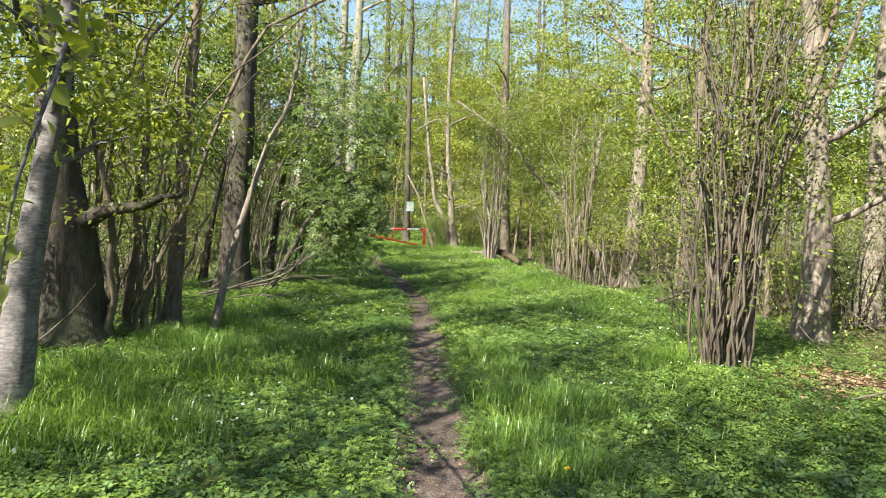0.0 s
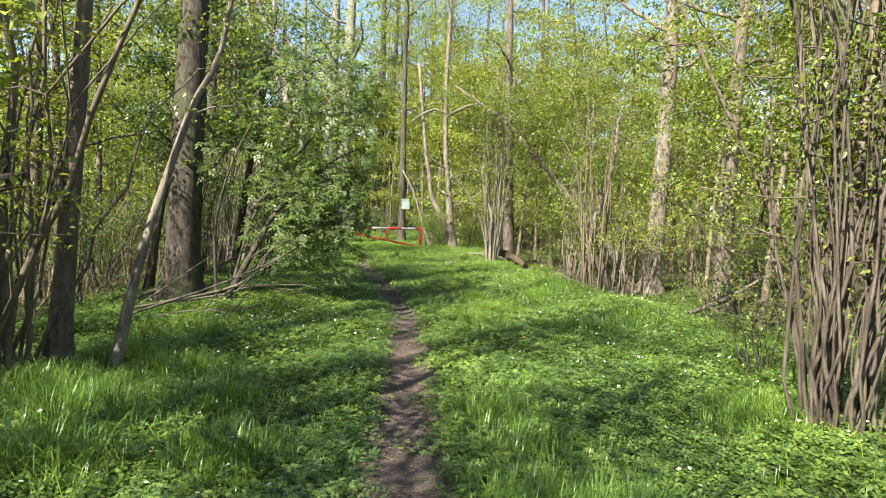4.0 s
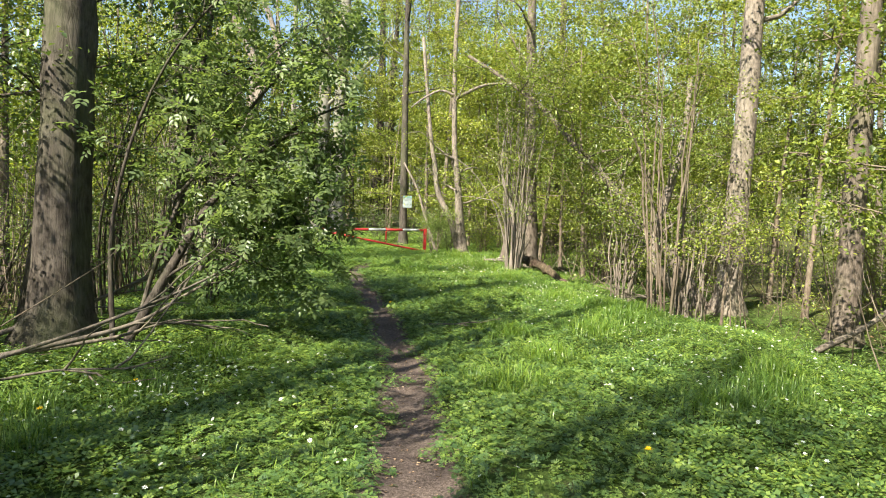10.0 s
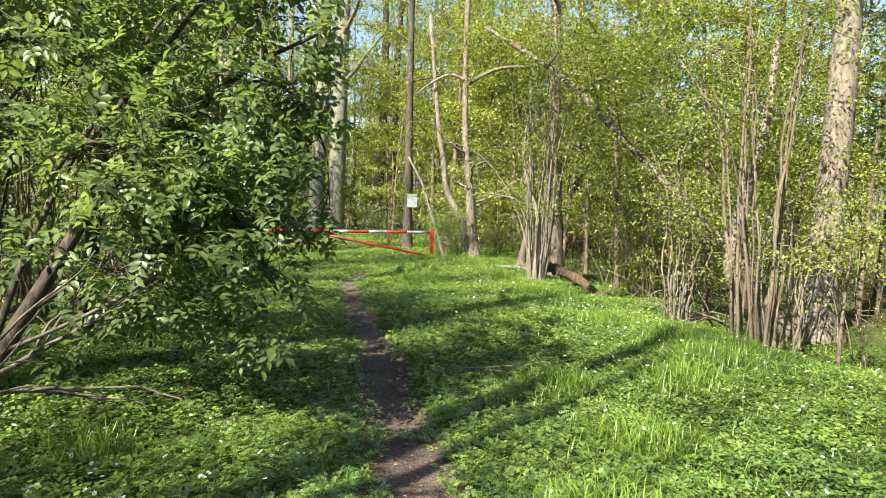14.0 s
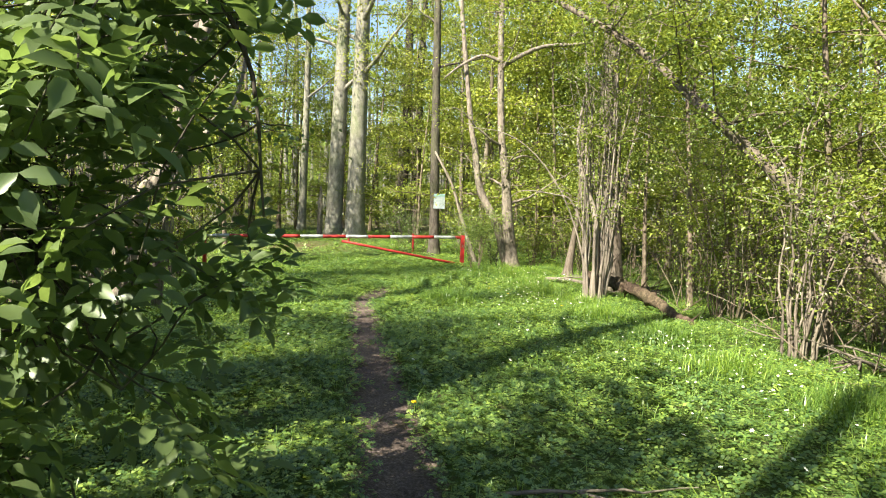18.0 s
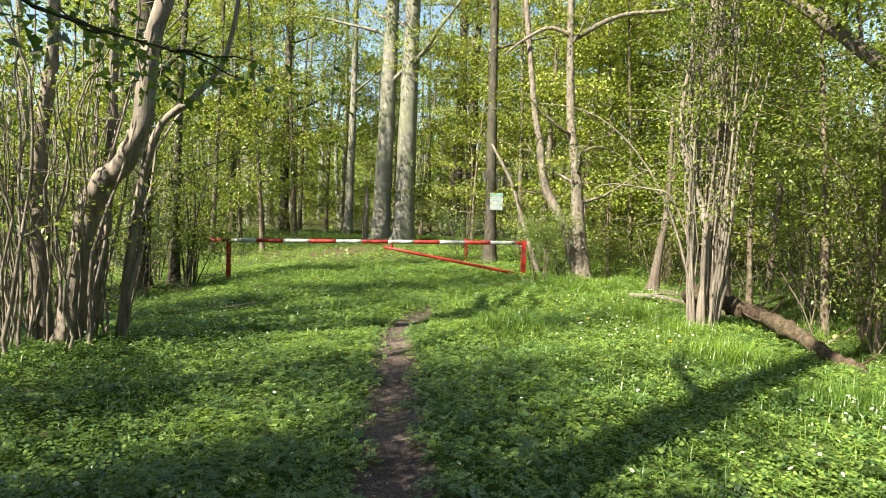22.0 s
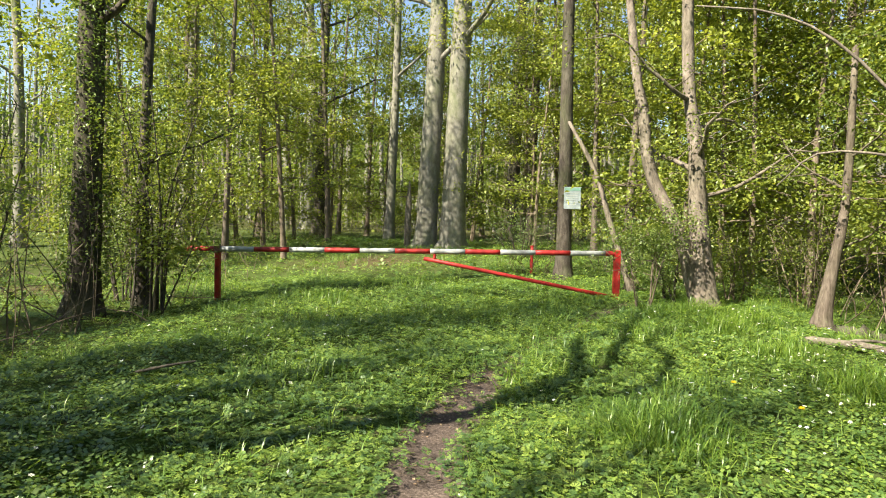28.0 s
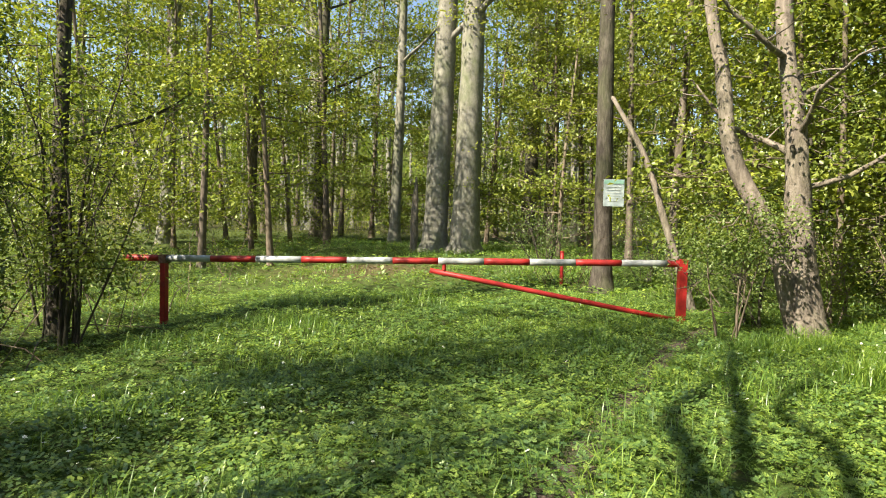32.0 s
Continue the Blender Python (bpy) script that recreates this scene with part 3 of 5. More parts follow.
# trees on the right of the ride
tree("oak_tree", "sun-dappled oak with rough pale bark and root flare", foot(5.75, 20.0), 17, 0.27, M_PALE, M_HAZELLEAF, lean=(0.2, 0.3), limbs=9, first=0.28, reach=3.4, spray_n=8, spray_r=0.8, leaves=34, leaf=0.07, flare=0.7)
tree("oak_tree", "stout leaning oak with dappled rough bark", foot(6.45, 17.2), 16, 0.21, M_ROUGH, M_HAZELLEAF, lean=(0.9, 0.2), limbs=9, first=0.3, reach=3.2, spray_n=8, spray_r=0.8, leaves=34, leaf=0.07, flare=0.7)
tree("oak_tree", "forked oak with flaking pale bark at the ride's edge", foot(5.75, 10.2), 16, 0.25, M_PALE, M_HAZELLEAF, line=[(0, 0, -0.1), (0.02, 0, 1.5), (-0.12, 0, 3.2), (-0.35, 0.1, 6.0), (-0.5, 0.2, 10), (-0.4, 0, 16)], limbs=9, first=0.22, reach=3.0, spray_n=7, spray_r=0.7, leaves=42, leaf=0.065, flare=0.5)
tree("oak_tree", "pale trunk rising out of brambles", foot(8.6, 13.2), 16, 0.24, M_PALE, M_HAZELLEAF, lean=(0.3, 0.5), limbs=8, first=0.3, reach=3.2, spray_n=7, spray_r=0.8, leaves=40, leaf=0.07)
tree("oak_tree", "rough brown tree close behind a hazel clump", foot(2.65, 27.0), 16, 0.22, M_ROUGH, M_HAZELLEAF, lean=(-0.5, 0.4), limbs=9, first=0.3, reach=3.2, spray_n=8, spray_r=0.8, leaves=34, leaf=0.07, flare=0.6)
tree("dead_snag", "splintered dark broken stump beside the fallen log", foot(1.95, 29.6), 3.4, 0.12, M_ROUGH, M_HAZELLEAF, line=[(0, 0, -0.1), (0.1, 0, 0.8), (0.25, 0, 2.0), (0.3, 0.1, 4.2)], limbs=3, first=0.5, reach=1.6, spray_n=3, leaves=30, flare=1.0, top_r=0.35, category="dead tree")

# the trunk that leans right across the gap
lz = np.array([5.35, 19.9, grown(5.35, 19.9)])
lean_pts = [(5.35, 19.9, lz[2] - 0.1), (4.75, 20.8, 0.85), (4.17, 21.6, 1.7), (3.6, 22.26, 2.5), (2.95, 22.9, 3.35), (2.3, 23.6, 4.25), (1.5, 24.3, 5.0), (0.4, 24.9, 5.8)]
tree("leaning_tree", "pale tree leaning far over the green ride", tuple(lz), 8, 0.13, M_ROUGH, M_HAZELLEAF, line=[tuple(np.array(q) - lz) for q in lean_pts], limbs=13, first=0.22, reach=2.4, spray_n=9, spray_r=0.5, leaves=36, leaf=0.07, flare=0.3, top_r=0.35)
bz = np.array([4.75, 19.3, grown(4.75, 19.3)])
tree("bent_tree", "crooked sapling trunk bent low beside an oak", tuple(bz), 4, 0.16, M_PALE, M_HAZELLEAF, line=[(0, 0, -0.1), (-0.35, -0.1, 0.5), (-0.85, -0.3, 1.05), (-0.75, -0.2, 1.9), (-0.35, 0, 3.2), (-0.2, 0.1, 4.6)], limbs=5, first=0.5, reach=1.6, spray_n=6, spray_r=0.5, leaves=40, leaf=0.06, flare=0.2, top_r=0.3)

# trees on the left of the ride
cherry = tree("cherry_tree", "grey cherry with banded bark leaning over the ride", foot(-3.15, 5.3), 11, 0.155, M_CHERRY, M_BEECHLEAF, line=[(0, 0, -0.1), (0.07, 0.05, 0.9), (0.17, 0.1, 1.7), (0.3, 0.15, 2.6), (0.35, 0.3, 4.5), (0.2, 0.6, 11)], limbs=9, first=0.47, reach=2.2, spray_n=8, spray_r=0.5, leaves=36, leaf=0.075, flare=0.25)
low = bowed([(0.3, 0.15, 2.55), (1.0, -0.9, 2.7), (1.8, -2.1, 2.45), (2.35, -3.2, 2.2)], 14)
part("low_bough", mesh_np("low_bough", *tube(low, np.linspace(0.03, 0.007, 14), 6, 0.05), M_CHERRY, True), cherry)
hang = bowed([(2.1, -2.75, 2.32), (2.2, -3.0, 2.1), (2.16, -3.1, 1.8), (2.14, -3.15, 1.5)], 10)
part("low_bough", mesh_np("low_bough", *tube(hang, np.linspace(0.008, 0.003, 10), 5, 0.05), M_CHERRY, True), cherry)
hung = np.concatenate([low[9:], low[11:], hang[2:]])
hung = np.repeat(hung, 3, 0) + rng.normal(0, 0.05, (len(hung) * 3, 3))
hl = rng.uniform(0.06, 0.095, len(hung))
part("low_foliage", mesh_np("low_foliage", *ovate(hung, rng.normal(0, 1, hung.shape) + np.array([0.2, -0.2, -0.5]), rng.normal(0, 0.5, hung.shape) + np.array([0, 0, 1.0]), hl * 0.85, 0.7), M_BEECHLEAF), cherry, "bright yellow-green young leaves", "stuff")
tree("old_tree", "broad old trunk with dark hollow foot", foot(-4.35, 8.1), 14, 0.36, M_DARK, M_BEECHLEAF, line=[(0.1, 0, -0.1), (0.05, 0, 1.2), (-0.1, 0, 2.0), (-0.25, 0.1, 4), (-0.4, 0.3, 8), (-0.2, 0.2, 14)], limbs=6, first=0.24, reach=2.4, spray_n=4, spray_r=0.55, leaves=32, leaf=0.065, flare=0.6, top_r=0.3)
# dark bark on this grey oak also stands in for shade on its trunk
tree("oak_tree", "great grey oak with a dark flared foot", foot(-4.3, 13.9), 18, 0.31, M_DARK, M_BEECHLEAF, lean=(0.4, 0.4), limbs=8, first=0.3, reach=3.6, spray_n=6, spray_r=0.7, leaves=36, leaf=0.07, flare=0.75)
tree("young_tree", "straight young tree with smooth grey bark", foot(-3.6, 9.25), 11, 0.11, M_HAZEL, M_BEECHLEAF, lean=(0.5, 0.4), limbs=6, first=0.35, reach=1.6, spray_n=4, spray_r=0.45, leaves=26, leaf=0.065)
tree("young_tree", "thin pale sapling leaning towards the ride", foot(-2.98, 9.1), 8, 0.06, M_DEAD, M_HAZELLEAF, line=[(0, 0, -0.1), (0.25, 0.1, 1.2), (0.62, 0.3, 2.6), (1.0, 0.4, 3.8), (1.2, 0.6, 8)], limbs=4, first=0.5, reach=1.2, spray_n=3, spray_r=0.4, leaves=26, leaf=0.065, flare=0.3)
ivy = tree("ivy_tree", "dark ivy-covered tree at the barrier's end", foot(-9.0, 27.6), 15, 0.25, M_DARK, M_BUSHLEAF, lean=(0.3, 0.3), limbs=8, first=0.25, reach=3.0, spray_n=7, spray_r=0.7, leaves=40, leaf=0.07)
iv = np.random.default_rng(81)
ih, ia = iv.uniform(0.5, 5.5, 420), iv.uniform(0, 6.283, 420)
ic = np.stack([0.02 * ih + np.cos(ia) * 0.27, 0.02 * ih + np.sin(ia) * 0.27, ih], 1)
part("ivy", mesh_np("ivy", *sprays(ic, 0.13, 14, 0.06, flat=0.8, spread=0.08), M_BUSHLEAF), ivy, "dark green ivy leaves", "stuff")
tree("young_tree", "slim dark tree beside the barrier", foot(-8.75, 28.6), 10, 0.12, M_DARK, M_BUSHLEAF, lean=(0.2, 0.3), limbs=8, first=0.2, reach=1.9, spray_n=6, spray_r=0.5, leaves=40, leaf=0.06)

M = "leafy field maple spreading over the ride"
tree("field_maple", M, foot(-4.3, 16.6), 5.8, 0.10, M_DARK, M_DARKLEAF, lean=(0.9, -0.2), limbs=15, first=0.35, reach=2.3, up=0.3, spray_n=9, spray_r=0.48, leaves=30, leaf=0.07, flare=0.3)
tree("field_maple", M, foot(-5.3, 14.8), 5.6, 0.09, M_DARK, M_DARKLEAF, lean=(1.1, 0.1), limbs=15, first=0.35, reach=2.5, up=0.3, spray_n=9, spray_r=0.48, leaves=30, leaf=0.07, flare=0.3)
sz = np.array([4.9, 10.5, float(grown(4.9, 10.5))])
tree("leaning_sapling", "thin dark sapling leaning towards the ride", tuple(sz), 6, 0.038, M_HAZEL, M_HAZELLEAF, line=[(0, 0, -0.1), (-0.6, 0, 1.45), (-1.7, 0, 3.6), (-2.5, 0.1, 5.3)], limbs=7, first=0.45, reach=1.7, up=0.2, spray_n=6, spray_r=0.42, leaves=34, leaf=0.06, flare=0.2, top_r=0.4)

tree("beech_sapling", "low beech sapling with flat yellow-green leaf layers", foot(4.5, 17.3), 1.9, 0.028, M_HAZEL, M_BEECHLEAF, lean=(0.1, 0), limbs=9, first=0.6, reach=2.3, up=0.03, spray_n=4, spray_r=0.32, leaves=34, leaf=0.05, flare=0.2, droop=0.05, crown_top=False, sides=8)

# hazel clumps
H = "tall coppiced hazel with many thin grey-brown stems"
near_clump = clump("hazel_clump", H, foot(3.5, 8.0), 58, 6.2, 1.15, 0.019, M_ROUGH, M_HAZELLEAF, base_w=0.3, sprays_per=3, low=0.3, tilt=(0.1, 0), leaves=28, dead=0.4, wild=0.07)
for pts, r in (([(0.22, 0.0, -0.1), (0.3, 0.0, 1.2), (0.5, 0.0, 2.4), (0.75, 0.05, 3.3), (1.15, 0.1, 4.6), (1.3, 0.1, 6.4)], 0.055), ([(0.5, 0.0, 2.4), (0.95, 0.0, 3.2), (1.3, 0.0, 4.2), (1.6, 0.1, 5.6)], 0.042), ([(-0.05, 0.1, -0.1), (0.05, 0.1, 1.6), (0.12, 0.1, 3.2), (0.1, 0.2, 6.5)], 0.06)):
    part("old_stem", mesh_np("old_stem", *tube(bowed(pts, 16), np.linspace(r, r * 0.45, 16), 8, 0.06), M_HAZEL, True), near_clump, "thicker grey-brown stem")
pale_clump = clump("hazel_clump", H, foot(1.85, 24.8), 34, 6.5, 0.62, 0.028, M_DEAD, M_HAZELLEAF, base_w=0.22, sprays_per=4, low=0.4, thick=2)
for pts in ([(-0.1, 0, 0.2), (-0.47, 0.1, 1.55), (-0.91, 0.1, 2.4), (-1.41, 0.1, 2.95), (-1.91, 0.1, 3.22), (-2.5, 0.1, 3.3)], [(-0.15, 0.05, 1.0), (-0.5, 0.1, 1.9), (-0.86, 0.1, 2.05), (-1.5, 0.1, 2.1), (-1.82, 0.1, 1.83)]):
    part("arching_stem", mesh_np("arching_stem", *tube(bowed(pts, 14), np.linspace(0.02, 0.006, 14), 6, 0.05), M_DEAD, True), pale_clump, "pale arching dead stem")
clump("hazel_clump", H, foot(3.75, 17.9), 13, 5.5, 0.6, 0.026, M_HAZEL, M_HAZELLEAF, base_w=0.25, sprays_per=3, low=0.66, thick=1)
clump("hazel_clump", H, foot(4.3, 18.5), 12, 3.0, 0.6, 0.02, M_PALE, M_HAZELLEAF, base_w=0.3, sprays_per=1, low=0.6)
clump("hazel_clump", H, foot(3.85, 21.2), 16, 3.6, 0.7, 0.024, M_PALE, M_HAZELLEAF, base_w=0.25, sprays_per=4, low=0.4)
clump("hazel_clump", H, foot(4.3, 24.6), 16, 4.0, 1.2, 0.024, M_HAZEL, M_HAZELLEAF, base_w=0.3, sprays_per=6, low=0.25)
left_clump = clump("hazel_clump", "broad hazel clump with a thick leaning forked stem", foot(-5.55, 21.05), 40, 5.6, 1.0, 0.02, M_DEAD, M_HAZELLEAF, base_w=0.62, sprays_per=3, low=0.3, tilt=(0.2, 0.1), dead=0.55, wild=0.05)
lb = np.array([-5.55, 21.05, float(grown(-5.55, 21.05)) - 0.05])
for pts, r, r1, lab in (([(-5.6, 21.1, lb[2] - 0.1), (-5.39, 21.09, 0.44), (-5.22, 21.09, 1.46), (-4.89, 21.09, 1.82), (-4.65, 21.09, 2.27), (-4.54, 21.09, 3.08), (-4.3, 21.18, 4.0), (-4.4, 21.3, 4.5), (-4.9, 21.5, 5.5), (-5.5, 21.6, 6.5), (-5.9, 21.8, 8.5)], 0.125, 0.05, "thick grey forked stem"),
                        ([(-4.45, 21.12, 3.5), (-4.45, 21.3, 4.4), (-4.6, 21.5, 5.5), (-5.5, 21.92, 7.5), (-6.4, 22.1, 9.5), (-7.0, 22.2, 10.5)], 0.085, 0.04, "grey upper fork"),
                        ([(-4.4, 21.1, 3.6), (-4.09, 21.15, 4.2), (-3.89, 21.29, 4.8), (-4.3, 21.5, 6.0), (-4.9, 21.7, 6.8), (-5.0, 22.0, 8.5)], 0.075, 0.035, "grey upper fork"),
                        ([(-5.2, 21.5, lb[2] - 0.1), (-5.0, 21.5, 1.2), (-4.75, 21.5, 2.2), (-4.3, 21.5, 2.6), (-4.0, 21.6, 3.1), (-3.9, 21.7, 4.2), (-4.2, 22.0, 6.6)], 0.055, 0.012, ""), ([(-5.95, 21.3, lb[2] - 0.1), (-6.0, 21.3, 1.8), (-5.9, 21.4, 3.2), (-6.0, 21.6, 6.0)], 0.10, 0.04, ""), ([(-5.7, 21.7, lb[2] - 0.1), (-5.5, 21.8, 2.0), (-5.45, 21.8, 5.5)], 0.085, 0.03, "")):
    part("old_stem", mesh_np("old_stem", *tube(bowed([tuple(np.array(q) - lb) for q in pts], 40), np.linspace(r, r1, 40), 12, 0.10), M_DEAD, True), left_clump, lab)
# leaves above the view, added to dapple the ground by the barrier's end
tops = np.concatenate([np.array(c_) - lb + rng.normal(0, 1, (k_, 3)) * np.array([0.7, 0.7, 0.8]) for c_, k_ in (((-7.0, 22.2, 10.4), 34), ((-5.9, 21.9, 9.0), 20), ((-5.0, 22.1, 9.2), 22))])
part("crown", mesh_np("crown", *sprays(tops, rng.uniform(0.3, 0.6, len(tops)), 34, 0.06), M_HAZELLEAF), left_clump)
clump("hazel_clump", "thicket of bare grey hazel stems in shade", foot(-5.3, 17.8), 26, 5.0, 1.1, 0.02, M_HAZEL, M_BUSHLEAF, base_w=0.45, sprays_per=3, low=0.4, dead=0.4)
clump("hazel_clump", "dark multi-stemmed hazel beside an old trunk", foot(-3.95, 8.7), 24, 5.6, 1.7, 0.026, M_HAZEL, M_BEECHLEAF, base_w=0.4, sprays_per=3, low=0.3, tilt=(0.7, 0.2), thick=3, dead=0.35, wild=0.13)
clump("hazel_clump", H, foot(4.0, 10.2), 8, 2.7, 0.9, 0.014, M_DARK, M_BUSHLEAF, base_w=0.2, sprays_per=4, low=0.25, leaves=20, leaf=0.05)
clump("dead_brush", "low tangle of thin brown twigs behind the barrier", foot(-2.7, 34.9), 46, 1.5, 1.1, 0.008, M_LOG, M_HAZELLEAF, base_w=0.7, dead=1.0, wild=0.12, group="", category="brush")
clump("hazel_clump", H, foot(8.8, 33.0), 16, 6, 1.3, 0.03, M_PALE, M_HAZELLEAF, base_w=0.3, sprays_per=6, low=0.25)
clump("hazel_clump", H, foot(5.6, 30.5), 16, 5, 1.3, 0.026, M_PALE, M_HAZELLEAF, base_w=0.3, sprays_per=6, low=0.25)

# the elder that hangs over the trail
ez = np.array([-3.5, 13.7, grown(-3.5, 13.7)])
elder = thing("elder_bush", "dark green elder hanging leafy boughs over the trail", "elder bush", "", tuple(ez))
bough_lines = [[(0, 0, -0.1), (0.45, 0.3, 0.9), (0.75, 0.5, 1.55), (1.2, 0.6, 2.0), (1.75, 0.6, 2.5), (2.3, 0.5, 2.75)],
               [(0.05, 0.1, -0.1), (0.3, 0.4, 1.2), (0.7, 0.8, 2.4), (1.2, 1.2, 3.4), (2.0, 1.6, 4.2)],
               [(-0.1, 0.05, -0.1), (-0.2, 0.2, 1.3), (0.2, 0.1, 2.6), (0.9, 0.0, 3.6), (1.7, 0.2, 4.3)],
               [(0.9, 0.55, 1.7), (1.3, 0.5, 1.75), (1.7, 0.45, 1.5), (2.05, 0.4, 1.0)],
               [(0.35, 0.2, 0.7), (0.8, 0.4, 1.0), (1.2, 0.5, 0.95), (1.6, 0.6, 0.7)],
               [(0.4, 0.4, 1.6), (0.8, 0.2, 1.9), (1.25, 0.2, 1.8), (1.7, 0.3, 1.5)],
               [(0.7, 0.5, 1.5), (1.4, 0.55, 2.25), (2.0, 0.5, 2.4), (2.35, 0.5, 2.0), (2.42, 0.5, 1.5)],
               [(0.6, 0.6, 1.9), (1.2, 0.6, 2.7), (1.8, 0.5, 3.3), (2.2, 0.5, 3.2), (2.4, 0.45, 2.7)]]
elder_c, elder_tw = [], []
for line, r in zip(bough_lines, (0.065, 0.03, 0.03, 0.02, 0.02, 0.02, 0.022, 0.025)):
    p = bowed(line, 16)
    part("bough", mesh_np("bough", *tube(p, np.linspace(r, r * 0.16, 16), 8, 0.06), M_DARK, True), elder)
    for j in range(52):
        s = p[int(rng.integers(6, 16))]
        b = wander(s, rng.standard_normal(3) * np.array([1, 1, 0.7]) + np.array([0.25, 0, -0.1]), rng.uniform(0.35, 1.0), 6, 0.2)
        if (b[:, 0] > 2.5).any() or ((b[:, 1] > 0.85) & (b[:, 0] > 1.2) & (b[:, 2] < 3.4)).any() or b[:, 2].min() < (0.4 if line in bough_lines[3:5] else 1.12):
            continue
        elder_tw.append(tube(b, np.linspace(0.0045, 0.002, 6), 4, 0))
        elder_c += [(b[3], b[3] - b[2]), (b[4], b[4] - b[3]), (b[5], b[5] - b[4])]


def pinnate(p, way, leaflets=5, length=0.076):
    """One compound leaf: pointed, folded leaflets in pairs along a stalk."""
    d = way / np.linalg.norm(way)
    d = unit(d + np.array([0, 0, -0.25]) + rng.normal(0, 0.35, 3))
    side = unit(np.cross(d, np.array([0, 0, 1.0]) + rng.normal(0, 0.35, 3)))
    nn = np.cross(side, d)
    out, k = [], 0
    for i in range(leaflets):
        if i == leaflets - 1:
            o, w = p + d * 0.15, d
        else:
            sgn = 1 if i % 2 == 0 else -1
            o = p + d * (0.06 + 0.055 * (i // 2))
            w = unit(d * 0.55 + side * sgn)
        L = length * rng.uniform(0.8, 1.25)
        s2 = np.cross(nn, w)
        W = L * 0.23
        c = [o, o + w * L * 0.28 + s2 * W * 0.9 + nn * W * 0.35, o + w * L * 0.6 + s2 * W + nn * W * 0.3, o + w * L - nn * L * 0.12, o + w * L * 0.6 - s2 * W + nn * W * 0.3, o + w * L * 0.28 - s2 * W * 0.9 + nn * W * 0.35, o + w * L * 0.45]
        v = np.array(c)
        f = np.array([[0, 1, 6], [1, 2, 6], [2, 3, 6], [3, 4, 6], [4, 5, 6], [5, 0, 6]])
        out.append((v, f))
    return out


elder_pieces = []
for c, w in elder_c:
    for k in range(3):
        elder_pieces += pinnate(c + rng.normal(0, 0.05, 3), w + rng.normal(0, 0.05, 3))
part("twig_mass", mesh_np("twig_mass", *joined(elder_tw), M_DARK, True), elder, kind="stuff")
part("foliage", mesh_np("foliage", *joined(elder_pieces), M_ELDERLEAF), elder)

# shrubs under the trees
# the three at y 36 to 39 are added, dark leaves standing in for shade
B = "dense green shrub at the edge of the ride"
# (-5.9, 6.0) and (-5.3, 9.4) are added for the shade they cast
for x, y, sx, sy, sz, lm, ns in [(-4.6, 15.3, 1.3, 1.3, 4.2, M_DARKLEAF, 80), (-5.6, 13.0, 1.0, 1.2, 2.4, M_BUSHLEAF, 50), (-5.9, 11.0, 1.2, 1.2, 2.3, M_BUSHLEAF, 80), (-5.9, 6.0, 0.9, 1.0, 2.8, M_BUSHLEAF, 90), (-5.3, 9.4, 0.9, 1.0, 3.6, M_BUSHLEAF, 90), (-3.6, 16.6, 0.9, 1.1, 4.2, M_DARKLEAF, 60),
                                 (-8.6, 25.4, 1.1, 1.1, 3.2, M_BUSHLEAF, 80), (-9.8, 29.5, 1.4, 1.2, 3.4, M_BUSHLEAF, 90), (1.3, 32.3, 0.9, 0.8, 1.6, M_HAZELLEAF, 60), (0.1, 31.5, 0.8, 0.6, 1.7, M_BUSHLEAF, 90), (-0.6, 33.4, 0.9, 0.7, 1.3, M_BUSHLEAF, 60), (-1.0, 36.6, 1.1, 0.9, 1.7, M_DARKLEAF, 60), (0.9, 36.9, 1.2, 0.9, 2.1, M_DARKLEAF, 60), (-3.4, 38.8, 1.2, 0.9, 1.6, M_DARKLEAF, 60), (2.6, 32.6, 1.3, 1.0, 2.2, M_HAZELLEAF, 80),
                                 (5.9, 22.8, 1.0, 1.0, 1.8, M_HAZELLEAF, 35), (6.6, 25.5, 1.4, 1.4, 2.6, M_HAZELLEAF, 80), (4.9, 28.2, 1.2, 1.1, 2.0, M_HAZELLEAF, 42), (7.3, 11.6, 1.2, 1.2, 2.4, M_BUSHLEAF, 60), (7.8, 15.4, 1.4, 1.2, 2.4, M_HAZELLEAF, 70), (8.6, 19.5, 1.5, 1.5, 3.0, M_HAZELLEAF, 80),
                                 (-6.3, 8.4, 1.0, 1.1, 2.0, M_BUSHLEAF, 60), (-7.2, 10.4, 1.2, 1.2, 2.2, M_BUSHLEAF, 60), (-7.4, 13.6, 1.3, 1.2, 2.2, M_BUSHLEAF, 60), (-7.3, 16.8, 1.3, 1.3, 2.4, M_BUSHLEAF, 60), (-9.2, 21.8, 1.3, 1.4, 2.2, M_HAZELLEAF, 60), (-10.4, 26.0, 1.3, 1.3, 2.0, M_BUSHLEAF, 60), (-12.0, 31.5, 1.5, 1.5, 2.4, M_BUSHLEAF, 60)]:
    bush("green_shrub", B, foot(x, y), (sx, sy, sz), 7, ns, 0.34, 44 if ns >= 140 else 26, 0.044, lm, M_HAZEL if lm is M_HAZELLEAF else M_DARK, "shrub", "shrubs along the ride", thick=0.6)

bush("green_shrub", "leafy dark-stemmed shrub spreading beside the barrier's post", foot(-8.1, 28.1), (1.8, 1.1, 3.9), 9, 110, 0.46, 26, 0.066, M_HAZELLEAF, M_DARK, "shrub", "shrubs along the ride", lift=0.75, thick=0.6)

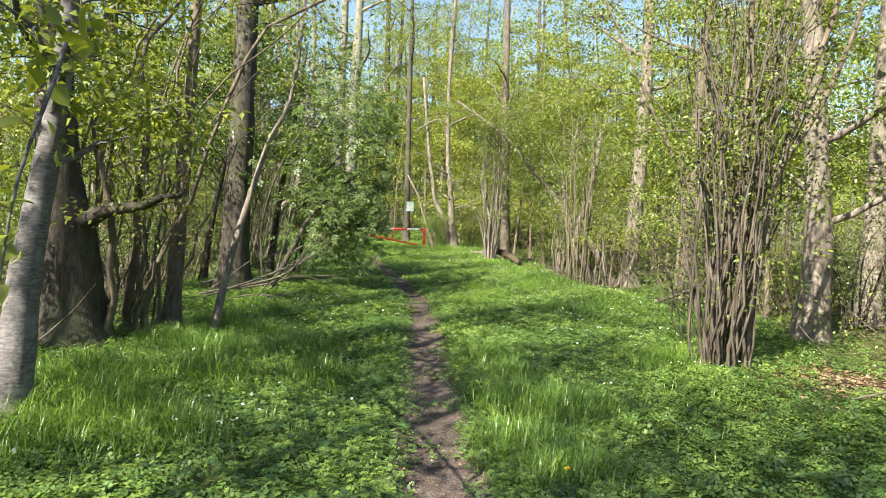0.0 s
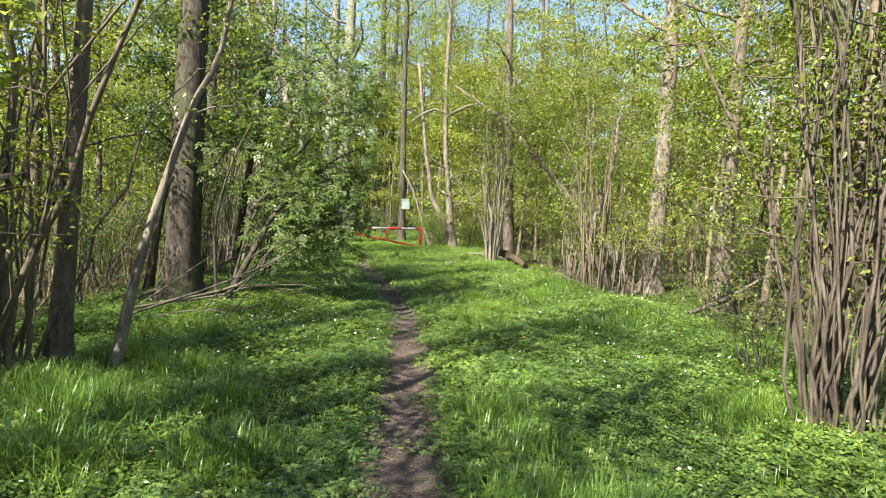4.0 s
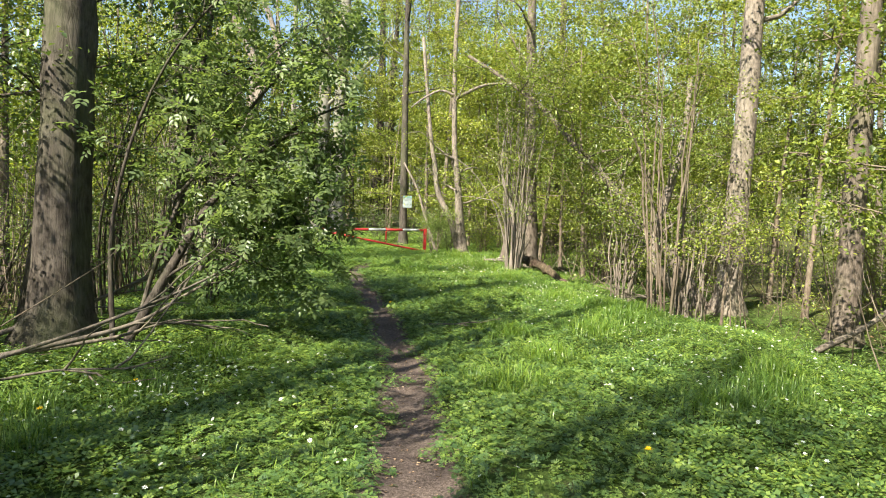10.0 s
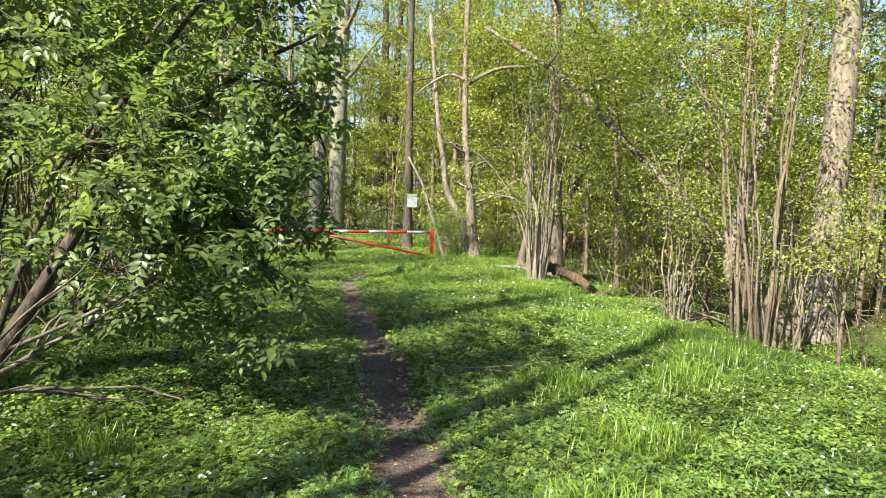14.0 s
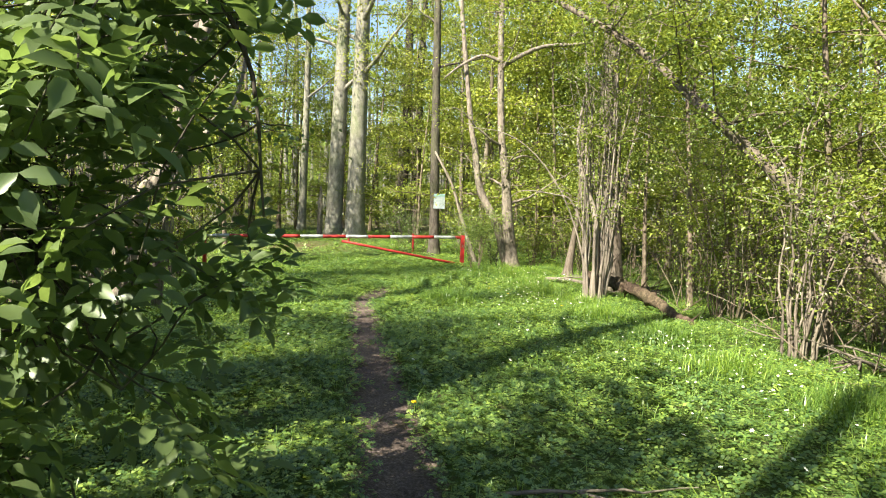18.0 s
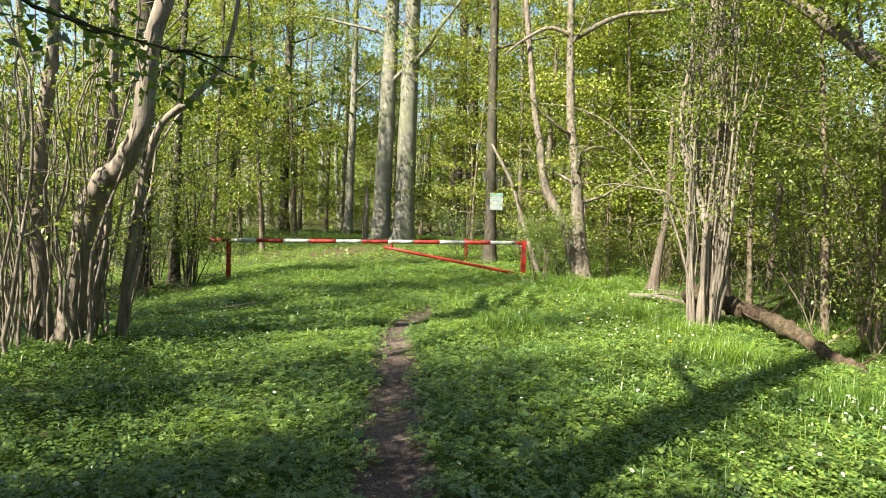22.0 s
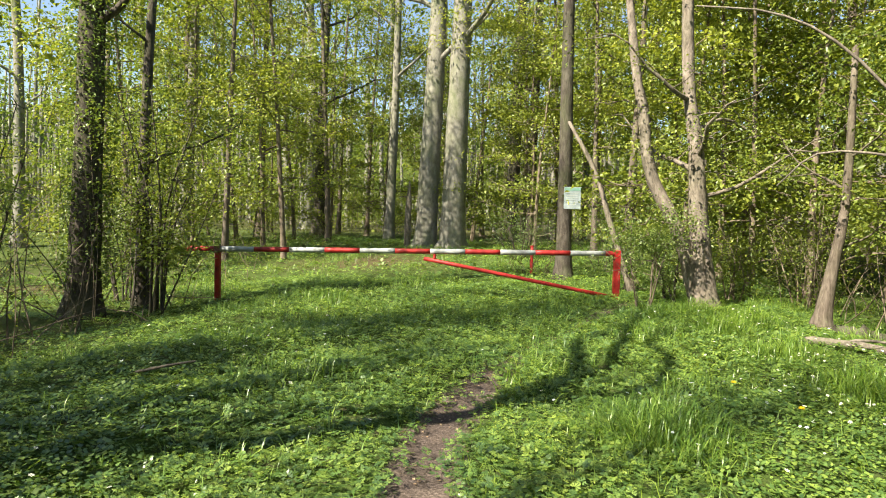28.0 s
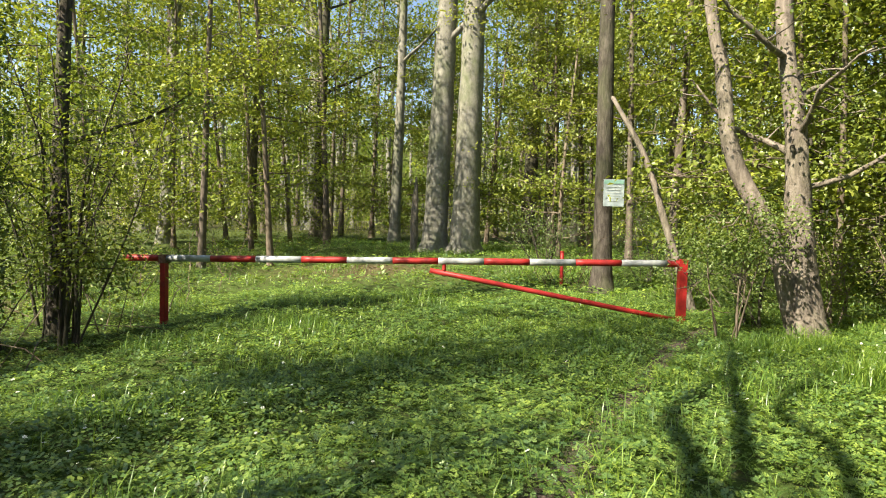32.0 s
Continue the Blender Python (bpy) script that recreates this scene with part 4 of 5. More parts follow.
# ---- understorey: young trees whose layered leaves veil the wood ----
young = []
for k, (h, lm, rch, bk) in enumerate([(8.5, M_BEECHLEAF, 2.6, M_HAZEL), (7.0, M_HAZELLEAF, 2.3, M_HAZEL), (9.5, M_BEECHLEAF, 3.0, M_ROUGH)]):
    young.append(tree("young_beech", ["young beech with layers of yellow-green spring leaves", "slender pale sapling in fresh yellow-green leaf", "tall young beech with wide leafy boughs"][k], foot([6.9, 4.7, 8.9][k], [19.2, 26.2, 23.4][k]), h, 0.06 + 0.012 * k, bk, lm, lean=(0.4, -0.3), limbs=13, first=0.27, reach=rch, up=0.2, spray_n=7, spray_r=0.5, leaves=40, leaf=0.074, flare=0.3, droop=0.1, group="young trees of the underwood", sides=8))
young_low = tree("young_beech", "young beech leafy down to the ground in bright green", foot(5.0, 35.0), 6.6, 0.055, M_HAZEL, M_BEECHLEAF, lean=(0.3, 0.2), limbs=14, first=0.09, reach=2.4, up=0.14, spray_n=6, spray_r=0.5, leaves=34, leaf=0.085, flare=0.3, droop=0.1, group="young trees of the underwood", sides=8)
veil_rng = np.random.default_rng(17)
# (-5.4, -0.4), (-6.2, 6.6), (-8.6, 19.2), (-10.4, 37.2): added only to cast shade
veil = [(-5.4, -0.4, 0), (-6.2, 6.6, 2), (5.9, 14.2, 1), (-12.0, 36.5, 2), (-3.2, 41.5, 2), (-4.0, 46.0, 2), (-1.2, 40.0, 2),  (-8.6, 19.2, 2), (4.9, 22.3, 1), (4.1, 26.2, 1), (3.3, 30.2, 1), (6.4, 24.2, 0), (-10.4, 37.2, 0), (1.6, 35.2, 0), (3.2, 38.8, 2), (0.2, 42.5, 2), (7.0, 39.0, 2), (2.4, 43.0, 2), (-2.6, 47.5, 2), (-8.4, 47.6, 2), (-11.0, 49.0, 2), (-14.6, 52.0, 2), (-5.0, 55.0, 2), (-18.6, 46.0, 2), (-20.0, 41.0, 2), (-16.8, 37.0, 2), (8.4, 26.0, 2), (10.0, 33.4, 2), (9.6, 22.4, 2), (11.6, 16.2, 2), (-12.2, 16.0, 2), (-16.0, 30.6, 2), (-0.6, 52.6, 2), (5.6, 47.0, 2), (-9.8, 56.6, 2), (7.0, 14.0, 0), (9.6, 16.4, 2), (7.4, 21.6, 1), (6.6, 27.6, 0), (4.0, 29.6, 1), (9.0, 27.4, 2), (3.2, 34.2, 1), (5.6, 33.2, 2), (7.9, 30.6, 0), (10.6, 20.2, 0), (11.2, 25.0, 2), (7.3, 8.6, 1), (9.2, 10.0, 0), (11.0, 13.0, 2), (6.2, 37.0, 0), (2.6, 37.6, 1), (9.4, 36.0, 2), (12.4, 31.0, 0), (13.4, 18.0, 2), (13.0, 9.0, 0), (4.6, 40.5, 2), (1.2, 40.0, 0),
        (-7.2, 12.4, 2), (-8.4, 14.6, 0), (-9.9, 18.6, 2), (-10.6, 23.6, 1), (-9.4, 9.4, 2), (-11.6, 12.6, 0), (-13.6, 20.0, 2), (-14.6, 35.6, 2), (-12.6, 40.0, 1), (-16.0, 44.0, 0), (-13.4, 48.0, 2), (-9.6, 52.0, 0), (-2.4, 50.0, 1), (-1.0, 45.5, 2), (1.6, 48.0, 0), (-0.4, 37.6, 2), (-3.6, 44.4, 0), (0.9, 36.0, 1), (-11.8, 44.0, 2), (-15.4, 40.0, 1), (-17.5, 50.0, 0), (-6.6, 48.5, 1), (2.2, 34.8, 2), (4.4, 36.4, 2), (7.2, 34.6, 2), (-13.6, 44.6, 2), (6.0, 42.0, 2), (3.4, 46.0, 0), (9.0, 40.0, 1), (10.4, 30.0, 2)]
for i, (x, y, k) in enumerate(veil):
    copy_thing(young_low if y > 34 and i % 3 else young[k], pose(*foot(x, y), veil_rng.uniform(-4, 4), veil_rng.uniform(-4, 4), veil_rng.uniform(0, 360)) @ Matrix.Scale(veil_rng.uniform(0.85, 1.15) * (1.45 if y > 34 else 1.0), 4))

# ---- wood on both sides and behind ----
proto = []
for k, (h, r, bm_, lm, rch, sr, nl, lf) in enumerate([(22, 0.24, M_BEECH, M_CANOPY, 4.6, 1.25, 12, 0.19), (19, 0.17, M_ROUGH, M_CANOPY, 4.0, 1.15, 12, 0.18), (24, 0.30, M_DARK, M_CANOPY, 5.0, 1.35, 12, 0.19), (16, 0.12, M_HAZEL, M_CANOPY, 3.4, 1.0, 18, 0.17)]):
    proto.append(tree("woodland_tree", ["grey woodland tree with a light green crown", "brown rough-barked woodland tree", "dark tall woodland tree", "slender understorey tree with fresh leaves"][k], foot(-16.5 + k * 1.2, 41.0 + 3.6 * k), h, r, bm_, lm, lean=(0.5, 0.3), limbs=12, first=[0.22, 0.2, 0.26, 0.1][k], reach=rch, spray_n=7, spray_r=sr, leaves=nl, leaf=lf, group="trees of the surrounding wood", twig=False, sides=8))
spots = []
wood_rng = np.random.default_rng(11)
for _ in range(9000):
    if len(spots) >= 150:
        break
    x, y = wood_rng.uniform(-58, 52), wood_rng.uniform(-22, 104)
    ride = np.interp(y, [-25, 0, 20, 32, 45, 60, 100], [3.5, 6.5, 8.5, 10.0, 8.0, 3.0, 2.0])
    mid = np.interp(y, [-25, 0, 20, 32, 45, 100], [0, 0, -1, -2, -6, -12])
    if y < 46 and abs(x - mid) < ride or (46 <= y < 58 and abs(x - mid) < 4.5):
        continue
    if any((x - a) ** 2 + (y - b) ** 2 < (3.4 if y > 30 else 3.0) ** 2 for a, b in spots):
        continue
    if y > 30 and abs(x) > 8 + (y - 15) * 0.95 + 8:
        continue
    # leave a gap in the crowns through which the sun reaches the ride
    falls = [(x + 0.616 * h, y + 0.788 * h) for h in (7, 10, 13, 16)]
    if any(-3.0 < a - np.interp(b, [10, 34], [0.5, -1.0]) < 4.5 and 9.5 < b < 36 for a, b in falls) and wood_rng.uniform() < 0.93:
        continue
    spots.append((x, y))
# thin wood up-sun of the left edge
spots = [(x, y) for i, (x, y) in enumerate(spots) if i % 3 == 0 or not any(-8.5 < x + 0.616 * h < -3.5 and 6 < y + 0.788 * h < 30 for h in (4, 7, 10, 13))]
# sunlit clearing behind the barrier's far end
spots = [(x, y) for x, y in spots if not any(-14.0 < x + 0.616 * h < -3.5 and 28 < y + 0.788 * h < 44 for h in (4, 7, 10, 13, 16))]
# the first five are unseen trees, added so their crowns shade the ride
spots += [(-4.8, -4.2), (-3.0, -8.5), (1.2, -9.5), (-6.8, -7.5), (-13.0, 17.0), (-3.9, 47.5), (0.4, 44.0), (-1.6, 56.0), (-7.5, 57.0)]
for i, (x, y) in enumerate(spots):
    k = [0, 1, 2, 3, 1, 3][i % 6]
    s = wood_rng.uniform(0.8, 1.15)
    copy_thing(proto[k], pose(*foot(x, y), wood_rng.uniform(-2, 2), wood_rng.uniform(-2, 2), wood_rng.uniform(0, 360)) @ Matrix.Scale(s, 4))

# made-up trees up-sun, added only to shade the ride and the barrier's end
copy_thing(proto[3], pose(*foot(-3.8, 0.8), 0, 0, 70) @ Matrix.Scale(0.8, 4))
copy_thing(proto[1], pose(*foot(-7.6, 15.0), 0, 0, 20) @ Matrix.Scale(0.75, 4))
copy_thing(proto[1], pose(*foot(-9.7, 19.4), 0, 0, 140) @ Matrix.Scale(0.85, 4))

# low saplings that veil the depth of the wood
sap = [clump("sapling_thicket", "thicket of thin saplings in fresh leaf", foot(10.5, 22.0), 8, 4.6, 1.6, 0.02, M_HAZEL, M_CANOPY, base_w=0.7, leaves=20, spray_r=0.6, leaf=0.12, sprays_per=6, low=0.1, group="sapling thickets in the wood", category="sapling thicket"),
       clump("sapling_thicket", "thicket of thin saplings in fresh leaf", foot(-11.5, 24.0), 7, 6.0, 1.4, 0.024, M_ROUGH, M_BEECHLEAF, base_w=0.8, leaves=20, spray_r=0.65, leaf=0.12, sprays_per=7, low=0.1, group="sapling thickets in the wood", category="sapling thicket")]
taken = []
for _ in range(4000):
    if len(taken) >= 88:
        break
    x, y = wood_rng.uniform(-44, 40), wood_rng.uniform(2, 84)
    lo = np.interp(y, [0, 10, 20, 30, 45, 80], [-6.5, -7, -8, -10, -13, -24])
    hi = np.interp(y, [0, 10, 20, 30, 45, 80], [7, 8, 8, 7, 5, 4])
    if (lo < x < hi and y < 56) or any((x - a) ** 2 + (y - b) ** 2 < 4 for a, b in taken) or abs(x) > 12 + y * 0.75:
        continue
    taken.append((x, y))
    copy_thing(sap[len(taken) % 2], pose(*foot(x, y), 0, 0, wood_rng.uniform(0, 360)) @ Matrix.Scale(wood_rng.uniform(0.7, 1.25), 4))

# the far wood closes the view all round
m, n, l = mat_new("far_wood")
v = mapped(n, l, (1, 1, 0.09))
stems_ = ramp(n, l, noise_tex(n, l, v, 0.9, 5, 0.7), [(0.36, (0.02, 0.018, 0.012)), (0.46, (0.05, 0.05, 0.026)), (0.6, (0.085, 0.1, 0.03)), (0.75, (0.12, 0.11, 0.07))])
v2 = mapped(n, l, (1, 1, 1))
leafy = ramp(n, l, noise_tex(n, l, v2, 0.8, 7, 0.75), [(0.42, (0, 0, 0)), (0.52, (1, 1, 1))])
M_FAR = finish(m, n, l, mixed(n, l, leafy, stems_, (0.09, 0.12, 0.028)), 1.0, spec=0.0)
ang = np.linspace(0, 2 * np.pi, 361)
ring_top = 19 + np.random.default_rng(5).normal(0, 1.6, 361)
rx, ry = np.cos(ang) * 128 - 5, np.sin(ang) * 128 + 30
rv = np.concatenate([np.stack([rx, ry, np.full(361, -1.0)], 1), np.stack([rx, ry, ring_top], 1)])
q = np.arange(360)
tagged(new("backdrop", mesh_np("backdrop", rv, np.concatenate([np.stack([q, q + 361, q + 1], 1), np.stack([q + 1, q + 361, q + 362], 1)]), M_FAR)), "distant wall of spring woodland", "backdrop", kind="structure")

fr = np.random.default_rng(61)
far_stems, far_p = [], []
for _ in range(420):
    y = fr.uniform(56, 118)
    x = fr.uniform(-1, 1) * (18 + y * 0.62) - 0.1 * y
    if abs(x + 0.22 * y - 3) < 3 and y < 66:
        continue
    h, r = fr.uniform(13, 24), fr.uniform(0.07, 0.26)
    p = bowed([(x, y, float(grown(x, y)) - 0.1), (x + fr.normal(0, 0.3), y, h * 0.5), (x + fr.normal(0, 0.8), y, h)], 6)
    far_stems.append((fr.integers(0, 3), tube(p, np.linspace(r, r * 0.3, 6), 6, 0.04)))
tagged(new("far_trunks", mesh_np("far_trunks", *joined([s for q_, s in far_stems]), M_BEECH, True)), "brown trunks deep in the wood", "far trees", kind="stuff")
n_far = 6000
fy = fr.uniform(50, 122, n_far)
fx = fr.uniform(-1, 1, n_far) * (18 + fy * 0.62) - 0.1 * fy
fz = 0.6 + 27 * fr.uniform(0, 1, n_far) ** 0.8
keep = ~((np.abs(fx + 0.22 * fy - 3) < 4.5) & (fy < 66) & (fz < 4)) & ~((fz > 13) & (fr.uniform(0, 1, n_far) < np.interp(fz, [13, 20], [0.2, 0.75])))
tagged(new("far_leaves", mesh_np("far_leaves", *sprays(np.stack([fx, fy, fz], 1)[keep], fr.uniform(0.8, 1.9, keep.sum()), 16, 0.42, flat=0.2, droop=0.2, spread=0.12), M_CANOPY)), "layered spring leaves deep in the wood", "far trees", kind="stuff")

# low green undergrowth and dead twigs on the floor of the wood
ur = np.random.default_rng(71)
ux, uy = ur.uniform(-20, 20, 9000), ur.uniform(3, 56, 9000)
lo_u = np.interp(uy, [0, 10, 20, 28, 34, 45, 60], [-4.6, -5.0, -5.8, -8.2, -9.5, -11, -6])
hi_u = np.interp(uy, [0, 8, 14, 20, 26, 32, 45, 60], [5.0, 5.0, 4.8, 4.2, 3.2, 2.0, 1.0, -4])
keep = ((ux < lo_u) | (ux > hi_u)) & (np.abs(ux) < 6 + uy * 0.62)
ux, uy = ux[keep][:2600], uy[keep][:2600]
uz = grown(ux, uy) + ur.uniform(0.05, 1.0, len(ux)) ** 1.6 * 0.9 + 0.06
tagged(new("undergrowth", mesh_np("undergrowth", *sprays(np.stack([ux, uy, uz], 1), ur.uniform(0.2, 0.5, len(ux)), 20, 0.06, flat=0.3), M_HAZELLEAF)), "low fresh green undergrowth on the woodland floor", "undergrowth", kind="stuff")
tx, ty = ur.uniform(-14, 14, 6000), ur.uniform(4, 42, 6000)
lo_u = np.interp(ty, [0, 10, 20, 28, 34, 45], [-3.8, -4.0, -5.4, -7.6, -9.5, -11])
hi_u = np.interp(ty, [0, 8, 14, 20, 26, 32, 45], [4.6, 4.6, 4.4, 3.8, 2.6, 2.0, 1.0])
keep = (tx < lo_u) | (tx > hi_u)
tx, ty = tx[keep][:900], ty[keep][:900]
tw_all = [tube(wander((a, b, float(grown(a, b)) - 0.02), (ur.normal() * 0.5, ur.normal() * 0.5, ur.uniform(0.1, 1.0)), ur.uniform(0.6, 2.6), 6, 0.16), np.linspace(ur.uniform(0.006, 0.014), 0.003, 6), 3, 0) for a, b in zip(tx, ty)]
tagged(new("dead_twigs", mesh_np("dead_twigs", *joined(tw_all), M_HAZEL, True)), "thin grey-brown dead twigs in the undergrowth", "twigs", kind="stuff")

# thin upright stems standing in the brushwood along both edges
br = np.random.default_rng(73)
bx, by = br.uniform(-9, 9, 5000), br.uniform(11, 34, 5000)
keep = (bx > np.interp(by, [11, 16, 20, 26, 34], [4.9, 4.6, 4.2, 3.2, 2.4])) | (bx < np.interp(by, [11, 18, 22, 28, 34], [-4.8, -5.6, -6.4, -8.4, -10]))
keep &= (bx < 0) | (br.uniform(0, 1, 5000) < 0.35)
bx, by = bx[keep][:340], by[keep][:340]
brush = [tube(wander((a, b, float(grown(a, b)) - 0.03), (br.normal() * 0.22, br.normal() * 0.22, 1.0), br.uniform(1.2, 3.8), 7, 0.1), np.linspace(br.uniform(0.007, 0.017), 0.003, 7), 3, 0) for a, b in zip(bx, by)]
tagged(new("brushwood", mesh_np("brushwood", *joined(brush), M_HAZEL, True)), "thin bare grey-brown stems in the brushwood", "twigs", kind="stuff")


# ---- barrier ----
def box(sx, sy, sz, bevel=0.004):
    b = bmesh.new()
    bmesh.ops.create_cube(b, size=1.0, matrix=Matrix.Diagonal((sx, sy, sz, 1)))
    bmesh.ops.bevel(b, geom=b.edges[:], offset=bevel, segments=2, affect="EDGES")
    return b


def bm_mesh(name, b, material, smooth=False):
    me = bpy.data.meshes.new(name)
    b.to_mesh(me)
    b.free()
    for f in me.polygons:
        f.use_smooth = smooth
    me.materials.append(material)
    return me


def rod(a, b, r, sides=16):
    a, b = np.array(a, float), np.array(b, float)
    p = a + (b - a) * np.linspace(0, 1, 6)[:, None]
    v, f = tube(p, np.full(6, r), sides, 0.004)
    base = np.stack([np.arange(sides), (np.arange(sides) + 1) % sides, np.full(sides, len(v))], 1)
    v = np.concatenate([v, p[:1]])
    v[len(v) - 2] = p[-1]
    return v, np.concatenate([f, base])


GL, GR = np.array([-7.96, 29.65, 0.66]), np.array([-0.9, 31.28, 0.77])
along = (GR - GL) / np.linalg.norm(GR - GL)
gate_at = np.array([GR[0], GR[1], float(grown(GR[0], GR[1]))])
gate = thing("boom_barrier", "red and white striped steel tube barrier across the ride", "barrier", "", tuple(gate_at))
span = np.linalg.norm(GR - GL)
start = GL - along * 0.56 - gate_at
total = span + 0.56
cuts = [0.0, 0.58] + [0.58 + (total - 0.58 - 0.22) * k / 11 for k in range(1, 12)] + [total]
for k, (a, b) in enumerate(zip(cuts[:-1], cuts[1:])):
    part("band", mesh_np("band", *rod(start + along * (a + 0.001), start + along * (b - 0.001), 0.047), M_RED if k % 2 == 0 else M_WHITE, True), gate, "red painted band" if k % 2 == 0 else "white painted band")
zl = float(grown(GL[0], GL[1])) - gate_at[2]
post_l = bm_mesh("post", box(0.085, 0.085, GL[2] - 0.05 - gate_at[2] - zl + 0.2), M_RED)
ob = part("post", post_l, gate, "red square steel post")
ob.location = (GL[0] - gate_at[0], GL[1] - gate_at[1], (GL[2] - 0.05 - gate_at[2] + zl - 0.2) / 2)
fork = part("fork", bm_mesh("fork", box(0.11, 0.12, 0.12), M_RUST), gate, "rusty fork holding the tube")
fork.location = tuple(GL - gate_at + np.array([0, 0, -0.01]))
drop = np.array([0, 0, -0.82])
end_l = GR - gate_at
end_post = part("end_post", bm_mesh("end_post", box(0.11, 0.11, 0.98), M_RED), gate, "red square drop post at the tube's end")
end_post.matrix_basis = pose(*(end_l + np.array([0, 0, -0.43])), 0, 0, 13)
foot_b = end_l + np.array([0, 0, -0.80])
head_b = end_l - along * 3.52 + np.array([0, 0, -0.13])
part("brace", mesh_np("brace", *rod(foot_b - along * 0.03, head_b, 0.036), M_RED, True), gate, "slanting red steel brace")
part("stub", mesh_np("stub", *rod(end_l - along * 3.32 + np.array([0, 0, -0.14]), end_l - along * 3.32 + np.array([0, 0, -0.03]), 0.028, 10), M_RED, True), gate)
post2 = thing("marker_post", "short red steel post in the grass behind the barrier", "post", "", foot(-2.75, 35.1))
part("shaft", mesh_np("shaft", *rod((0, 0, -0.2), (0, 0, 0.72), 0.038), M_RED, True), post2)
part("cap", mesh_np("cap", *rod((0, 0, 0.72), (0, 0, 0.75), 0.045), M_RED, True), post2)

# notice board on the oak
board = thing("notice_board", "small white notice board nailed to an oak trunk", "sign", "", (-1.8, 34.18, 1.87), 10)
part("panel", bm_mesh("panel", box(0.38, 0.015, 0.50, 0.003), M_SIGN), board)
band = part("header", bm_mesh("header", box(0.36, 0.008, 0.07, 0.002), M_SIGNGREEN), board, "pale green strip")
band.location = (0, -0.011, 0.2)
for k in range(6):
    row_ = part("text_line", bm_mesh("text_line", box((0.28, 0.25, 0.29, 0.22, 0.27, 0.18)[k], 0.006, 0.014, 0.001), M_INK), board)
    row_.location = (-0.01, -0.0105, 0.11 - 0.052 * k)
cleat = part("batten", bm_mesh("batten", box(0.06, 0.12, 0.3, 0.003), M_DEAD), board)
cleat.location = (0, 0.066, 0)

# broken stake by the beeches
stake = thing("broken_stake", "pale splintered stake leaning beside a beech", "stake", "", foot(-7.6, 41.0))
part("shaft", mesh_np("shaft", *tube(bowed([(0, 0, -0.2), (0.02, 0, 1.2), (0.04, 0, 2.4)], 8), np.array([0.13, 0.13, 0.125, 0.12, 0.11, 0.1, 0.07, 0.02]), 7, 0.08), M_PALE, True), stake)

# leaning dead birch
dead = thing("leaning_dead_stem", "pale dead birch stem leaning against the oak", "dead tree", "", foot(-0.45, 33.0))
part("stem", mesh_np("stem", *tube(bowed([(0, 0, -0.1), (-0.5, 0, 1.4), (-0.9, 0, 2.6), (-1.45, 0.1, 3.6)], 14), np.linspace(0.075, 0.035, 14), 8, 0.06), M_PALE, True), dead)


# ---- fallen wood ----
def fallen(name, label, pts, r0, r1, mat, forks=0, category="log", group=""):
    big = r0 > 0.06
    n = 46 if big else 18
    p = bowed(pts, n)
    if big:
        p = p + np.cumsum(rng.normal(0, 0.012, p.shape), 0) - np.linspace(0, 1, n)[:, None] * 0.03
    o = p[0]
    root = thing(name, label, category, group, tuple(o))
    part("wood", mesh_np("wood", *tube(p - o, np.linspace(r0, r1, n) * np.interp(np.linspace(0, 17, n), [0, 1, 16, 17], [0.75, 1, 1, 0.7]) * (1 + (0.12 if big else 0.0) * rng.normal(0, 1, n)), 12 if big else 6, 0.12 if big else 0.07), mat, True), root)
    for i in range(forks):
        k = int(rng.integers(5, n - 2))
        q = wander(p[k] - o, np.array([p[k] - p[k - 1]])[0] / np.linalg.norm(p[k] - p[k - 1]) + rng.normal(0, 0.38, 3), rng.uniform(0.4, 1.2), 8, 0.14)
        part("side_branch", mesh_np("side_branch", *tube(q, np.linspace(min(max(0.012, r1 * 0.8), 0.022), 0.004, 8), 5, 0.05), mat, True), root)
    return root


gz = lambda x, y, up=0.0: (x, y, float(grown(x, y)) + up)
fallen("fallen_log", "brown fallen trunk lying beside the hazel clump", [gz(2.0, 26.6, 0.25), gz(2.2, 25.7, 0.33), gz(2.5, 24.9, 0.2), gz(2.62, 24.1, 0.22), gz(2.95, 23.2, 0.1), gz(2.98, 22.5, 0.02)], 0.14, 0.08, M_LOG, 9)
fallen("fallen_log", "weathered grey log at the foot of the snag", [gz(1.2, 27.8, 0.05), gz(1.7, 27.2, 0.08), gz(2.5, 26.9, 0.1)], 0.06, 0.045, M_FALLEN, 3)
fallen("fallen_log", "decaying dark log in the ditch", [gz(2.0, 29.2, 0.08), gz(3.0, 28.8, 0.1), gz(4.2, 28.9, 0.08)], 0.12, 0.08, M_DARK, 2)
DG = "dead grey branches fallen at the ride's edge"
